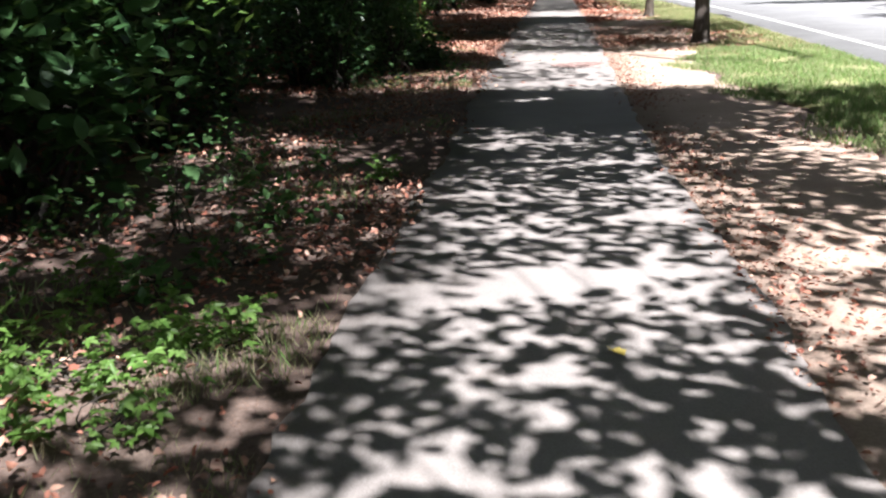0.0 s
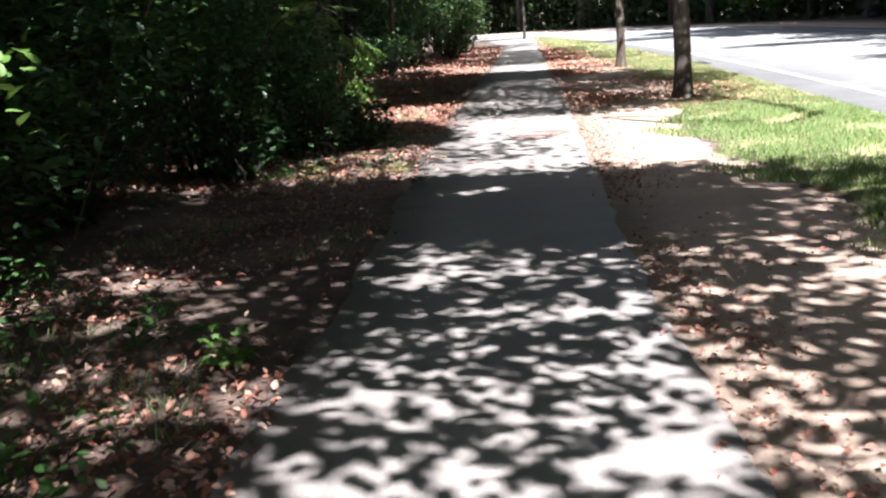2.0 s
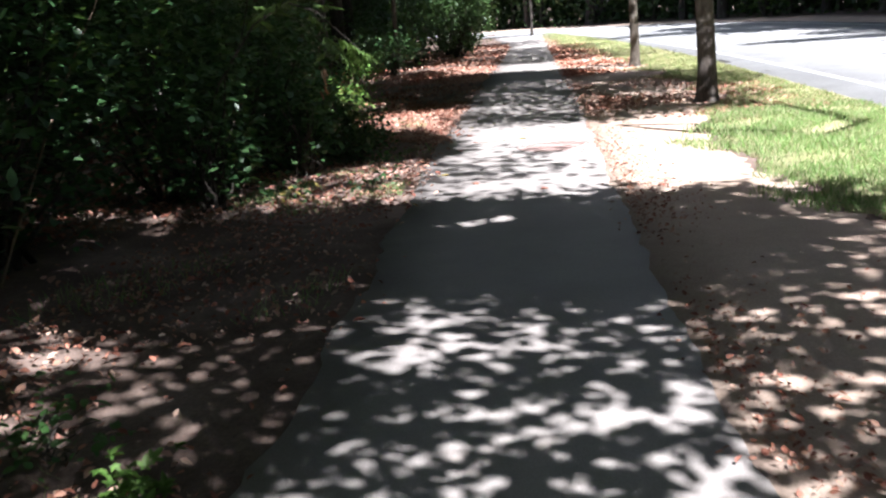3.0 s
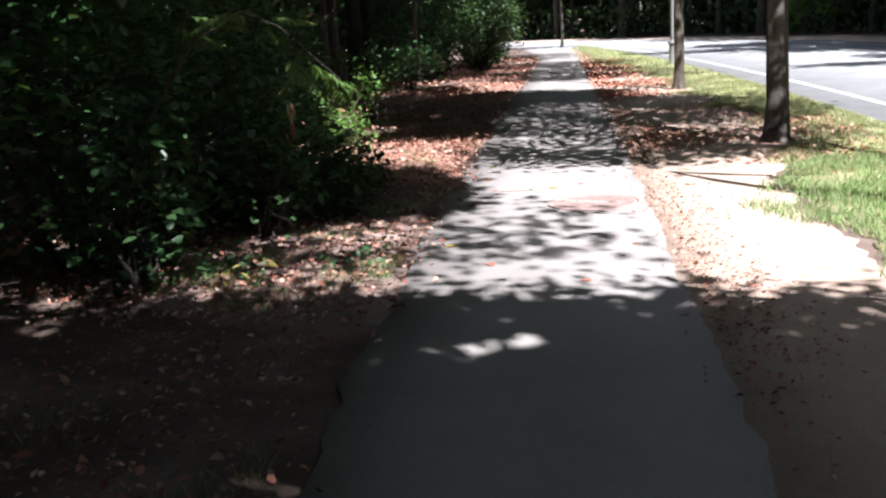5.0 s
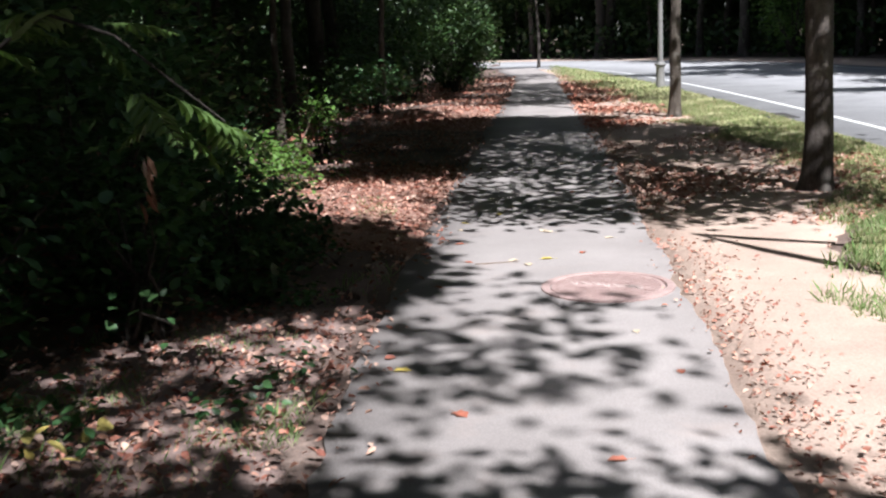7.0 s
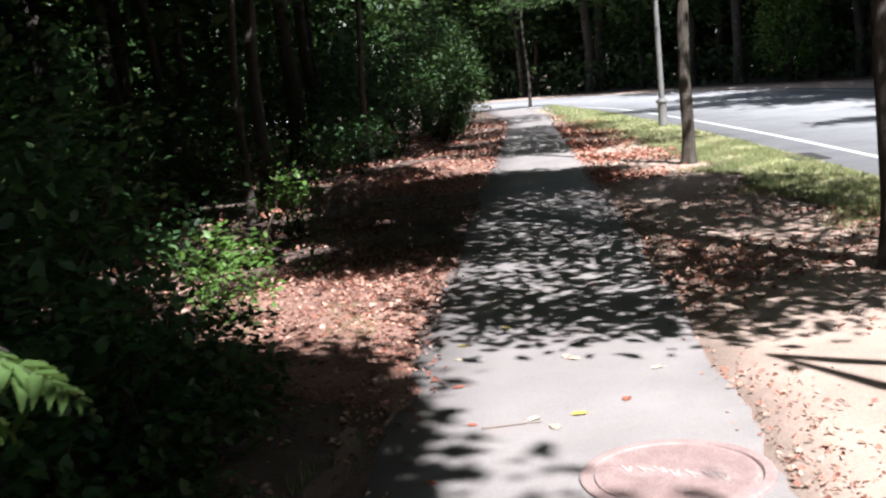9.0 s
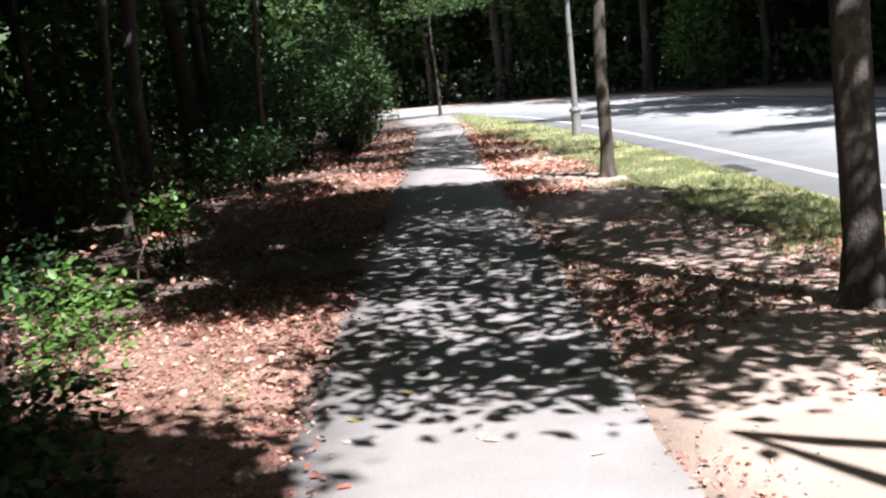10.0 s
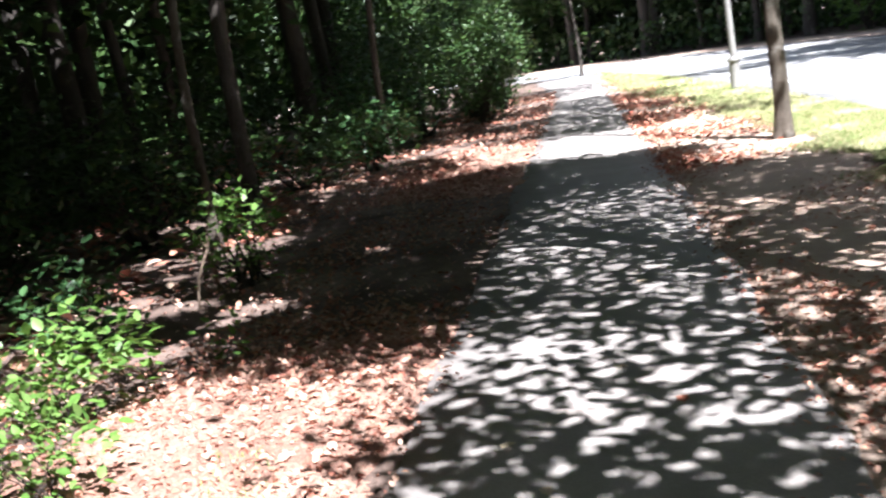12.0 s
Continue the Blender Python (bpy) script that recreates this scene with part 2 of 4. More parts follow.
def broad_leaves(pos, along, up, length, width):
    """Rounder leaves with a sunk midrib and a bent tip; verts and triangles."""
    n = len(pos)
    along = unit(along)
    side = unit(np.cross(along, up))
    up = np.cross(side, along)
    L, W = np.reshape(length, (-1, 1)) * np.ones((n, 1)), np.reshape(width, (-1, 1)) * np.ones((n, 1))
    bend = rng.uniform(0.05, 0.25, (n, 1))
    at = lambda t, s, h: pos + along * L * t + side * W * s + up * (W * h - L * bend * t * t)
    rows = [at(0, 0, 0), at(0.36, 0, -0.03), at(0.70, 0, -0.03), at(1.0, 0, 0)]
    for s in (1, -1):
        rows += [at(0.14, 0.34 * s, 0.07), at(0.42, 0.50 * s, 0.10), at(0.74, 0.32 * s, 0.06)]
    v = np.stack(rows, 1)
    tri = []
    for a in (4, 7):
        t = [(0, a, 1), (a, a + 1, 1), (1, a + 1, 2), (a + 1, a + 2, 2), (2, a + 2, 3)]
        tri += t if a == 7 else [q[::-1] for q in t]
    f = (np.arange(n)[:, None, None] * 10 + np.array(tri)[None]).reshape(-1, 3)
    return v.reshape(-1, 3), f


def lobed_leaves(pos, along, up, length, width):
    """Star-shaped leaves: three pointed lobes from one point."""
    along, up = unit(along), unit(up)
    side = unit(np.cross(along, up))
    return join([leaf_cloud(pos, along * math.cos(a) + side * math.sin(a), up, np.asarray(length) * s, np.asarray(length) * s * 0.5, True)
                 for a, s in ((0, 1.0), (1.0, 0.8), (-1.0, 0.8), (2.1, 0.45), (-2.1, 0.45))])


def random_ways(n, flat=1.0):
    v = rng.normal(size=(n, 3))
    v[:, 2] *= flat
    return unit(v)


def tube(points, radii, segs=10, rough=0.0, flare=0.0):
    """A tapered round limb along points; verts and quads."""
    P = np.asarray(points, float)
    R = np.asarray(radii, float)
    k = len(P)
    t = np.gradient(P, axis=0)
    t = unit(t)
    ref = np.array([0.0, 1.0, 0.0]) if abs(t[0][2]) > 0.5 else np.array([0.0, 0.0, 1.0])
    a = unit(np.cross(t, ref))
    b = np.cross(t, a)
    ang = np.linspace(0, 2 * math.pi, segs, endpoint=False)
    r = R[:, None] * np.ones((k, segs))
    if rough:
        r *= 1 + rough * rng.normal(size=(k, segs)) + rough * 1.5 * np.sin(ang * 3 + 1.0)[None, :]
    if flare:
        h = P[:, 2] - P[0, 2]
        r *= 1 + flare * np.exp(-h / 0.13)[:, None] * (0.75 + 0.45 * np.sin(ang * 4 + 0.7))[None, :]
    v = P[:, None, :] + r[..., None] * (np.cos(ang)[None, :, None] * a[:, None, :] + np.sin(ang)[None, :, None] * b[:, None, :])
    i = np.arange(k - 1)[:, None] * segs
    j = np.arange(segs)[None, :]
    jn = (j + 1) % segs
    f = np.stack([i + j, i + jn, i + segs + jn, i + segs + j], -1).reshape(-1, 4)
    return v.reshape(-1, 3), f


def join(pieces):
    vs, fs, o = [], [], 0
    for v, f in pieces:
        vs.append(v)
        fs.append(f + o)
        o += len(v)
    return np.concatenate(vs), np.concatenate(fs)


def bent_line(start, end, n, wobble):
    p = np.linspace(0, 1, n)[:, None] * (np.asarray(end, float) - np.asarray(start, float)) + np.asarray(start, float)
    w = np.cumsum(rng.normal(size=(n, 3)) * wobble, 0)
    w -= np.linspace(0, 1, n)[:, None] * w[-1]
    p += w * np.array([1, 1, 0.2])
    return p


def strip(name, xs_left, xs_right, ys, z, depth, material):
    """A slab that follows ys, between two edges, with sides going down."""
    k = len(ys)
    L = np.stack([xs_left, ys, np.full(k, z)], 1)
    R = np.stack([xs_right, ys, np.full(k, z)], 1)
    C1, C2 = L + (R - L) * 0.33, L + (R - L) * 0.67
    D = np.array([0, 0, -depth])
    v = np.concatenate([L + D, L, C1, C2, R, R + D])
    i = np.arange(k - 1)
    f = [np.stack([i + a * k, i + (a + 1) * k, i + (a + 1) * k + 1, i + a * k + 1], 1) for a in range(5)]
    return mesh_of(name, v, np.concatenate(f), material)


# ---- large structure ----
def road_line(y):
    """x of the road's white edge line at y."""
    y = np.asarray(y, float)
    return 4.85 - np.where(y > 22, ((y - 22) / 24.0) ** 2 * 0.92, 0)


def ground_height(x, y):
    return 0.035 * np.sin(x * 1.3 + 0.5) * np.sin(y * 0.7) * np.clip((np.abs(x) - 0.9) / 1.5, 0, 1) * np.where(x < 2, 1, 0)


gx = np.concatenate([[-600, -200, -80, -40], np.arange(-20, 8.01, 0.4), [14, 30, 80, 200, 600]])
gy = np.concatenate([[-600, -200, -60, -20], np.arange(-8, 70.01, 0.5), [90, 130, 250, 600, 1500]])
GX, GY = np.meshgrid(gx, gy, indexing="ij")
GZ = ground_height(GX, GY) - 0.012
gi = np.arange(GX.size).reshape(GX.shape)
gf = np.stack([gi[:-1, :-1], gi[1:, :-1], gi[1:, 1:], gi[:-1, 1:]], -1).reshape(-1, 4)
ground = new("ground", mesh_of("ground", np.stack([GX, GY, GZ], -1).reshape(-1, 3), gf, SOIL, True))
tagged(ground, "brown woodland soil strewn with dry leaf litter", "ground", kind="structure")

py = np.arange(-12, 62.01, 0.12)
wob = lambda seed, a: a * np.convolve(np.random.default_rng(seed).normal(size=len(py) + 8), np.ones(9) / 9, "valid")
path_left = np.interp(py, [0, 4, 6, 9, 12, 15.4, 18.6, 29.6, 46, 62], [-0.80, -0.80, -0.80, -0.78, -0.81, -0.83, -0.79, -0.70, -0.45, -1.6])
path_left = path_left + wob(1, 0.10) + 0.005 * np.random.default_rng(11).normal(size=len(py))
path_right = np.interp(py, [0, 4, 6.4, 8, 12, 15, 18, 29, 46, 62], [0.87, 0.88, 0.81, 0.77, 0.78, 0.80, 0.90, 0.99, 1.25, 0.2])
path_right = path_right + wob(2, 0.07) + 0.004 * np.random.default_rng(12).normal(size=len(py))
path = new("path", strip("path", path_left, path_right, py, 0.012, 0.06, PATH_ASPHALT))
tagged(path, "worn grey asphalt footpath dappled with leaf shade", "footpath", kind="structure")

# bare sandy soil beside the path, ragged on the grass side
sand_right = np.interp(py, [0, 8, 10, 12.7, 15.5, 17.5, 19.5, 23, 27, 30, 38, 45], [2.3, 2.2, 2.1, 1.95, 2.05, 2.6, 2.8, 2.75, 2.6, 2.4, 1.9, 1.2])
sand_right = sand_right + wob(3, 0.30) + 0.03 * np.random.default_rng(5).normal(size=len(py))
sandy = new("verge_soil", strip("verge_soil", path_right - 0.05, np.minimum(sand_right, road_line(py) - 1.0), py, 0.003, 0.03, SAND))
tagged(sandy, "bare pale sandy soil beside the footpath", "soil", kind="structure")

def draped(name, xs_left, xs_right, ys, lift, material, cols=12):
    """A thin layer of soil or leaves that follows the ground and sinks into it at its edges."""
    u = np.linspace(0, 1, cols)
    X = xs_left[:, None] + (xs_right - xs_left)[:, None] * u[None, :]
    Y = np.repeat(np.asarray(ys, float)[:, None], cols, 1)
    swell = np.minimum(1, np.minimum(u, 1 - u) * 7)[None, :] * np.ones_like(X)
    swell[0] = swell[-1] = 0
    Z = ground_height(X, Y) + 0.012 - 0.03 * (1 - swell) + lift * swell
    g = np.arange(X.size).reshape(X.shape)
    f = np.stack([g[:-1, :-1], g[:-1, 1:], g[1:, 1:], g[1:, :-1]], -1).reshape(-1, 4)
    return mesh_of(name, np.stack([X, Y, Z], -1).reshape(-1, 3), f, material, True)


# the road bends away to the left in the distance
def road_points(offset):
    y = np.arange(-60, 50.01, 2.0)
    p = np.stack([road_line(y), y], 1)
    heading = math.atan2(-0.92 * 2 * 28 / 24.0 ** 2, 1.0)
    q = p[-1].copy()
    extra = []
    for _ in range(60):
        heading -= 0.045 if heading > -1.35 else 0.0
        q = q + 2.0 * np.array([math.sin(heading), math.cos(heading)])
        extra.append(q.copy())
    p = np.concatenate([p, extra])
    t = unit(np.gradient(p, axis=0))
    nrm = np.stack([t[:, 1], -t[:, 0]], 1)
    return p + nrm * np.reshape(offset, (-1, 1))


def ribbon(name, off_a, off_b, z, depth, material):
    A, B = road_points(off_a), road_points(off_b)
    k = len(A)
    col = lambda P, zz: np.concatenate([P, np.full((k, 1), zz)], 1)
    v = np.concatenate([col(A, z - depth), col(A, z), col(B, z), col(B, z - depth)])
    i = np.arange(k - 1)
    f = [np.stack([i + a * k, i + (a + 1) * k, i + (a + 1) * k + 1, i + a * k + 1], 1) for a in range(3)]
    return mesh_of(name, v, np.concatenate(f), material)


road = new("road", ribbon("road", -0.85, 7.9, 0.004, 0.06, ROAD_ASPHALT))
tagged(road, "pale grey asphalt road bending away", "road", kind="structure")
edge_line = new("road_line", ribbon("road_line", -0.06, 0.06, 0.009, 0.004, LINE_PAINT))
tagged(edge_line, "white painted line along the road edge", "road marking", kind="structure")
far_line = new("road_line", ribbon("road_line", 7.1, 7.22, 0.009, 0.004, LINE_PAINT))
tagged(far_line, "white painted line along the far road edge", "road marking", kind="structure")
far_verge = new("far_verge", ribbon("far_verge", 7.9, 11.5, 0.008, 0.05, SAND))
tagged(far_verge, "sandy verge under the trees across the road", "verge", kind="structure")


# ---- grass, litter and leaves on the ground ----
def grass_patch(name, label, n, box, keep, tall, material=None, fine=1.0):
    """Blades of grass as one mesh of stuff."""
    x0, x1, y0, y1 = box
    p = np.stack([rng.uniform(x0, x1, n), rng.uniform(y0, y1, n)], 1)
    tuft = np.sin(p[:, 0] * 5.1 + 2 * np.sin(p[:, 1] * 2.3)) + np.sin(p[:, 1] * 4.3 + 1.7 * np.sin(p[:, 0] * 3.1)) + rng.normal(size=n) * 0.8
    p = p[keep(p[:, 0], p[:, 1]) & (tuft > -0.7)]
    n = len(p)
    base = np.column_stack([p, np.full(n, 0.0)])
    lean = random_ways(n, 0.0) * rng.uniform(0.1, 0.9, (n, 1)) + np.array([0, 0, 1.0])
    h = rng.uniform(0.5, 1.0, n) * tall
    side = unit(np.cross(lean, random_ways(n, 0.1))) * (rng.uniform(0.003, 0.006, n) * fine)[:, None]
    way = unit(lean) * h[:, None]
    droop = random_ways(n, 0.0) * h[:, None] * 0.35
    v = np.stack([base - side, base + side, base + way * 0.62 + side * 0.6 + droop * 0.48, base + way + droop], 1).reshape(-1, 3)
    ob = new(name, mesh_of(name, v, np.arange(4 * n).reshape(-1, 4), material or BLADE))
    return tagged(ob, label, "grass", kind="stuff")


turf = new("verge", strip("verge", np.minimum(sand_right + 0.12, road_line(py) - 1.1), road_line(py) - 0.72, py, 0.008, 0.03, TURF))
tagged(turf, "rough grass verge between footpath and road", "verge", kind="structure")


def sand_edge(y):
    return np.minimum(np.interp(y, py, sand_right), road_line(y) - 1.0)


def on_verge(x, y):
    return (x > sand_edge(y) - 0.15 + 0.25 * np.sin(y * 2.1) + 0.7 * rng.uniform(size=len(x)) ** 2) & (x < road_line(y) - 0.78)


grass_patch("grass", "sunlit green grass on the verge", 92000, (1.3, 4.3, 6, 16.6), on_verge, 0.09)
grass_patch("grass", "yellowing dry grass on the verge", 88000, (1.3, 4.3, 15.6, 31), on_verge, 0.075, BLADE_DRY)
grass_patch("grass", "green blades among yellowing grass", 24000, (1.3, 4.3, 16.0, 31), on_verge, 0.07)
grass_patch("grass", "grass thinning along the road edge in the distance", 26000, (-1.0, 4.0, 30, 62),
            lambda x, y: (x > sand_edge(y) - 0.3) & (x < road_line(y) - 0.75), 0.13, BLADE_DRY)
grass_patch("grass", "green grass round the small tree at the bend", 18000, (-1.0, 4.0, 34, 64),
            lambda x, y: (x > sand_edge(y) - 0.1) & (x < road_line(y) - 0.75), 0.12)
grass_patch("grass", "sparse weedy grass in the leaf litter", 9000, (-2.6, -0.9, 1.0, 16),
            lambda x, y: np.sin(x * 4 + 3 * np.sin(y * 1.1)) + np.sin(y * 2.2) > 0.7, 0.10, None, 0.5)
grass_patch("grass", "fine brownish grass at the path's edge", 6000, (-2.0, -0.84, 1.2, 3.6), lambda x, y: np.sin(x * 5 + 2 * np.sin(y * 3)) + np.sin(y * 4.1) > -0.2, 0.06, BLADE_DRY, 0.4)
grass_patch("grass", "small green tufts in sunlit litter", 2500, (-2.2, -1.2, 17.2, 18.4), lambda x, y: np.sin(x * 7 + y) > 0.3, 0.07, None, 0.5)


def ragged(seed, a, b):
    """Uneven edge: slow swings and small teeth."""
    r = np.random.default_rng(seed)
    return wob(seed, a) + b * np.convolve(r.normal(size=len(py) + 2), np.ones(3) / 3, "valid")


grass_patch("grass", "fine green tufts in trodden soil by the path", 5200, (-2.3, -0.92, 11.4, 13.7), lambda x, y: np.sin(x * 6 + 2 * np.sin(y * 2.7)) + np.sin(y * 5.2) > 0.5, 0.085, None, 0.5)
# leaf bed breaks off and narrows at deep shade, so darker soil deepens it
for first, last in ((15.4, 20.6), (26.2, 33.0)):
    bed = slice(int((first + 12) / 0.12), int((last + 12) / 0.12))
    inner = np.interp(py, [15.4, 16.2, 16.8, 19.6, 20.6, 26.2, 27.0], [-1.1, -1.5, -2.8, -2.8, -1.6, -1.4, -2.8])
    leaf_bed = new("leaf_bed", draped("leaf_bed", (inner + ragged(21, 0.6, 0.05))[bed], (path_left + 0.06 + ragged(22, 0.25, 0.05))[bed], py[bed], 0.012, LEAF_BED))
    tagged(leaf_bed, "pinkish bed of crumbled dry leaves beside the path", "leaf bed", kind="structure")
# stops short of the shaded stretches, where darker soil stands for shade
bare = slice(int((11.2 + 12) / 0.12), int((15.7 + 12) / 0.12))
bare_soil = new("bare_soil", draped("bare_soil", (np.interp(py, [11.2, 11.9, 13.4, 14.2, 15.7], [-1.3, -2.4, -2.3, -1.4, -1.15]) + ragged(23, 0.5, 0.06))[bare], (path_left + 0.06 + ragged(24, 0.3, 0.05))[bare], py[bare], 0.012, PINK_SOIL))
tagged(bare_soil, "pinkish-grey trodden soil spilling over the path's edge", "soil", kind="structure")


def litter(name, label, n, box, keep, size, material=None):
    """Dry fallen leaves, curled, lying on the ground; one mesh of stuff."""
    x0, x1, y0, y1 = box
    p = np.stack([rng.uniform(x0, x1, n), rng.uniform(y0, y1, n)], 1)
    p = p[keep(p[:, 0], p[:, 1])]
    n = len(p)
    z = np.maximum(ground_height(p[:, 0], p[:, 1]), 0.012 * (p[:, 0] < 0)) + rng.uniform(0.0, 0.02, n) + 0.006
    up = unit(np.array([0, 0, 1.0]) + random_ways(n) * 0.75)
    L = rng.uniform(0.5, 1.0, n) ** 1.5 * 1.9 * size
    v, f = leaf_cloud(np.column_stack([p, z]), np.cross(up, random_ways(n)), up, L, L * rng.uniform(0.4, 0.75, n), True)
    v[:, 2] = np.maximum(v[:, 2], 0.004)
    ob = new(name, mesh_of(name, v, f, material or LITTER))
    return tagged(ob, label, "leaf litter", kind="stuff")


def patchy(x, y, cut):
    return np.sin(x * 2.7 + 1.9 * np.sin(y * 0.9)) + np.sin(y * 1.7 + 1.3 * np.sin(x * 1.1)) + rng.normal(size=len(x)) * 0.9 > cut


# litter thinned on the shaded stretches to make them darker
litter("leaf_litter", "thick reddish-brown dry leaves beside the footpath", 75000, (-4.2, -0.60, 8, 30),
       lambda x, y: patchy(x, y, -1.0) & (rng.uniform(size=len(x)) < np.where(y < 11.2, 0.30, np.where(y < 15.5, 0.75, np.where((y > 20.9) & (y < 26.3), 0.28, 1)))) & (rng.uniform(size=len(x)) < np.clip((-0.70 - x) / 0.4, 0.03, 1) * np.where((x < -1.15) & (y > 14) & (y < 16.3) | (x < -2.5), 0.35, 1)), 0.027)
litter("leaf_litter", "larger curled brown leaves among the crumbled litter", 3000, (-3.6, -0.7, 8, 30),
       lambda x, y: patchy(x, y, 0.0) & ((y > 16) | (rng.uniform(size=len(x)) < 0.6)), 0.045)
litter("leaf_litter", "dry brown leaves scattered under the shrubs", 18000, (-4.0, -0.75, -1, 8),
       lambda x, y: patchy(x, y, 0.2), 0.030)
litter("leaf_litter", "dry leaves spilling over the path's sandy edge", 16000, (0.68, 1.40, 0, 32),
       lambda x, y: patchy(x, y, -0.5) & (rng.uniform(size=len(x)) < np.clip((1.4 - x) / 0.5, 0.05, 1) * np.where(x < 0.82, 0.12, 1)), 0.022)
litter("leaf_litter", "loose dry leaves over sandy soil", 30000, (0.95, 2.9, 3, 30),
       lambda x, y: patchy(x, y, 0.95) & (((y > 16.3) | (y < 10.5) & (rng.uniform(size=len(x)) < 0.35)) & (x < sand_edge(y) + 0.1) | (rng.uniform(size=len(x)) < 0.05)), 0.022)
litter("leaf_litter", "red-brown leaves heaped at the path's far edges", 16000, (-3.4, 3.0, 28, 50),
       lambda x, y: ((x < -0.55) | ((x > 0.95) & (x < sand_edge(y) + 0.2))) & patchy(x, y, -0.4), 0.062)
litter("leaf_litter", "dry brown leaves round the foot of the tree", 6500, (1.15, 3.7, 16.4, 21.5), lambda x, y: patchy(x, y, 0.1), 0.036)
litter("leaf_litter", "red dry leaves drifted along the path's sandy edge", 9000, (0.9, 2.5, 25.5, 44),
       lambda x, y: (rng.uniform(size=len(x)) < np.clip((2.5 - x) / 1.3, 0.05, 1)) & patchy(x, y, -0.6), 0.055, RED_LITTER)
litter("leaf_litter", "brown leaf litter on the woodland floor", 16000, (-14, -3.4, 2, 45),
       lambda x, y: patchy(x, y, 0.0), 0.12)


def fallen_leaf_mesh(name, material, lobes):
    """One fallen leaf with a lobed outline, a midrib and curled edges."""
    bm = bmesh.new()
    mid = [bm.verts.new((0, t, 0.0)) for t in (0.0, 0.35, 0.7, 1.0)]
    for s in (-1, 1):
        rim = [bm.verts.new((s * w, t, 0.16 * w + 0.05)) for w, t in lobes]
        chain = [mid[0], *rim, mid[3]]
        for a, b, m0, m1 in ((0, 1, 0, 0), (1, 2, 0, 1), (2, 3, 1, 2), (3, 4, 2, 3)):
            if a < len(chain) - 1 and b < len(chain):
                vs = [mid[m0], chain[a], chain[b], mid[m1]]
                vs = list(dict.fromkeys(vs))
                if len(vs) >= 3:
                    bm.faces.new(vs if s < 0 else vs[::-1])
    stem = bmesh.ops.create_cone(bm, cap_ends=True, segments=4, radius1=0.012, radius2=0.012, depth=0.4, matrix=pose(0, -0.2, 0.02, 90, 0, 0))
    return from_bm(name, bm, material)


LOBES = [(0.32, 0.15), (0.26, 0.42), (0.34, 0.66)]
LEAF_KINDS = [("yellow", YELLOW_LEAF, "yellow fallen leaf lying on the asphalt path"),
              ("pale", PALE_LEAF, "pale dried leaf lying on the asphalt path"),
              ("red", RED_LEAF, "reddish-brown curled leaf lying on the asphalt path")]
leaf_meshes = [fallen_leaf_mesh("leaf_blade", m, LOBES) for _, m, _ in LEAF_KINDS]
LEAF_SPOTS = [(0.12, 16.33, 1), (-0.55, 16.82, 0), (-0.60, 16.54, 1), (0.06, 16.45, 1), (0.30, 15.5, 2), (0.10, 15.35, 0), (-0.18, 15.3, 1),
              (-0.48, 15.3, 2), (-0.52, 15.95, 2), (-0.05, 15.15, 1), (-0.66, 12.95, 0), (0.28, 11.9, 2), (-0.75, 15.6, 2), (0.55, 16.05, 1),
              (-0.30, 17.2, 0), (0.22, 3.25, 0), (-0.35, 12.4, 2), (0.47, 13.5, 1), (-0.2, 17.6, 1), (0.62, 17.3, 2), (0.35, 18.4, 2),
              (-0.4, 18.1, 1), (0.1, 19.0, 1), (0.6, 12.9, 2), (-0.62, 14.6, 2), (0.3, 20.7, 1)]
for x, y, k in LEAF_SPOTS:
    leaf = new("fallen_leaf", leaf_meshes[k])
    s = float(rng.uniform(0.055, 0.085))
    leaf.matrix_basis = pose(x, y, 0.0135, 0, 0, float(rng.uniform(0, 360))) @ Matrix.Diagonal((s, s, s, 1))
    tagged(leaf, LEAF_KINDS[k][2], "leaf", "leaves on the path")


twig = new("twig", mesh_of("twig", *tube(bent_line((-0.40, 15.22, 0.017), (-0.12, 15.26, 0.017), 6, 0.006), [0.004, 0.004, 0.003, 0.003, 0.002, 0.002], 6), TWIG, True))
tagged(twig, "thin dry twig lying across the path", "twig")


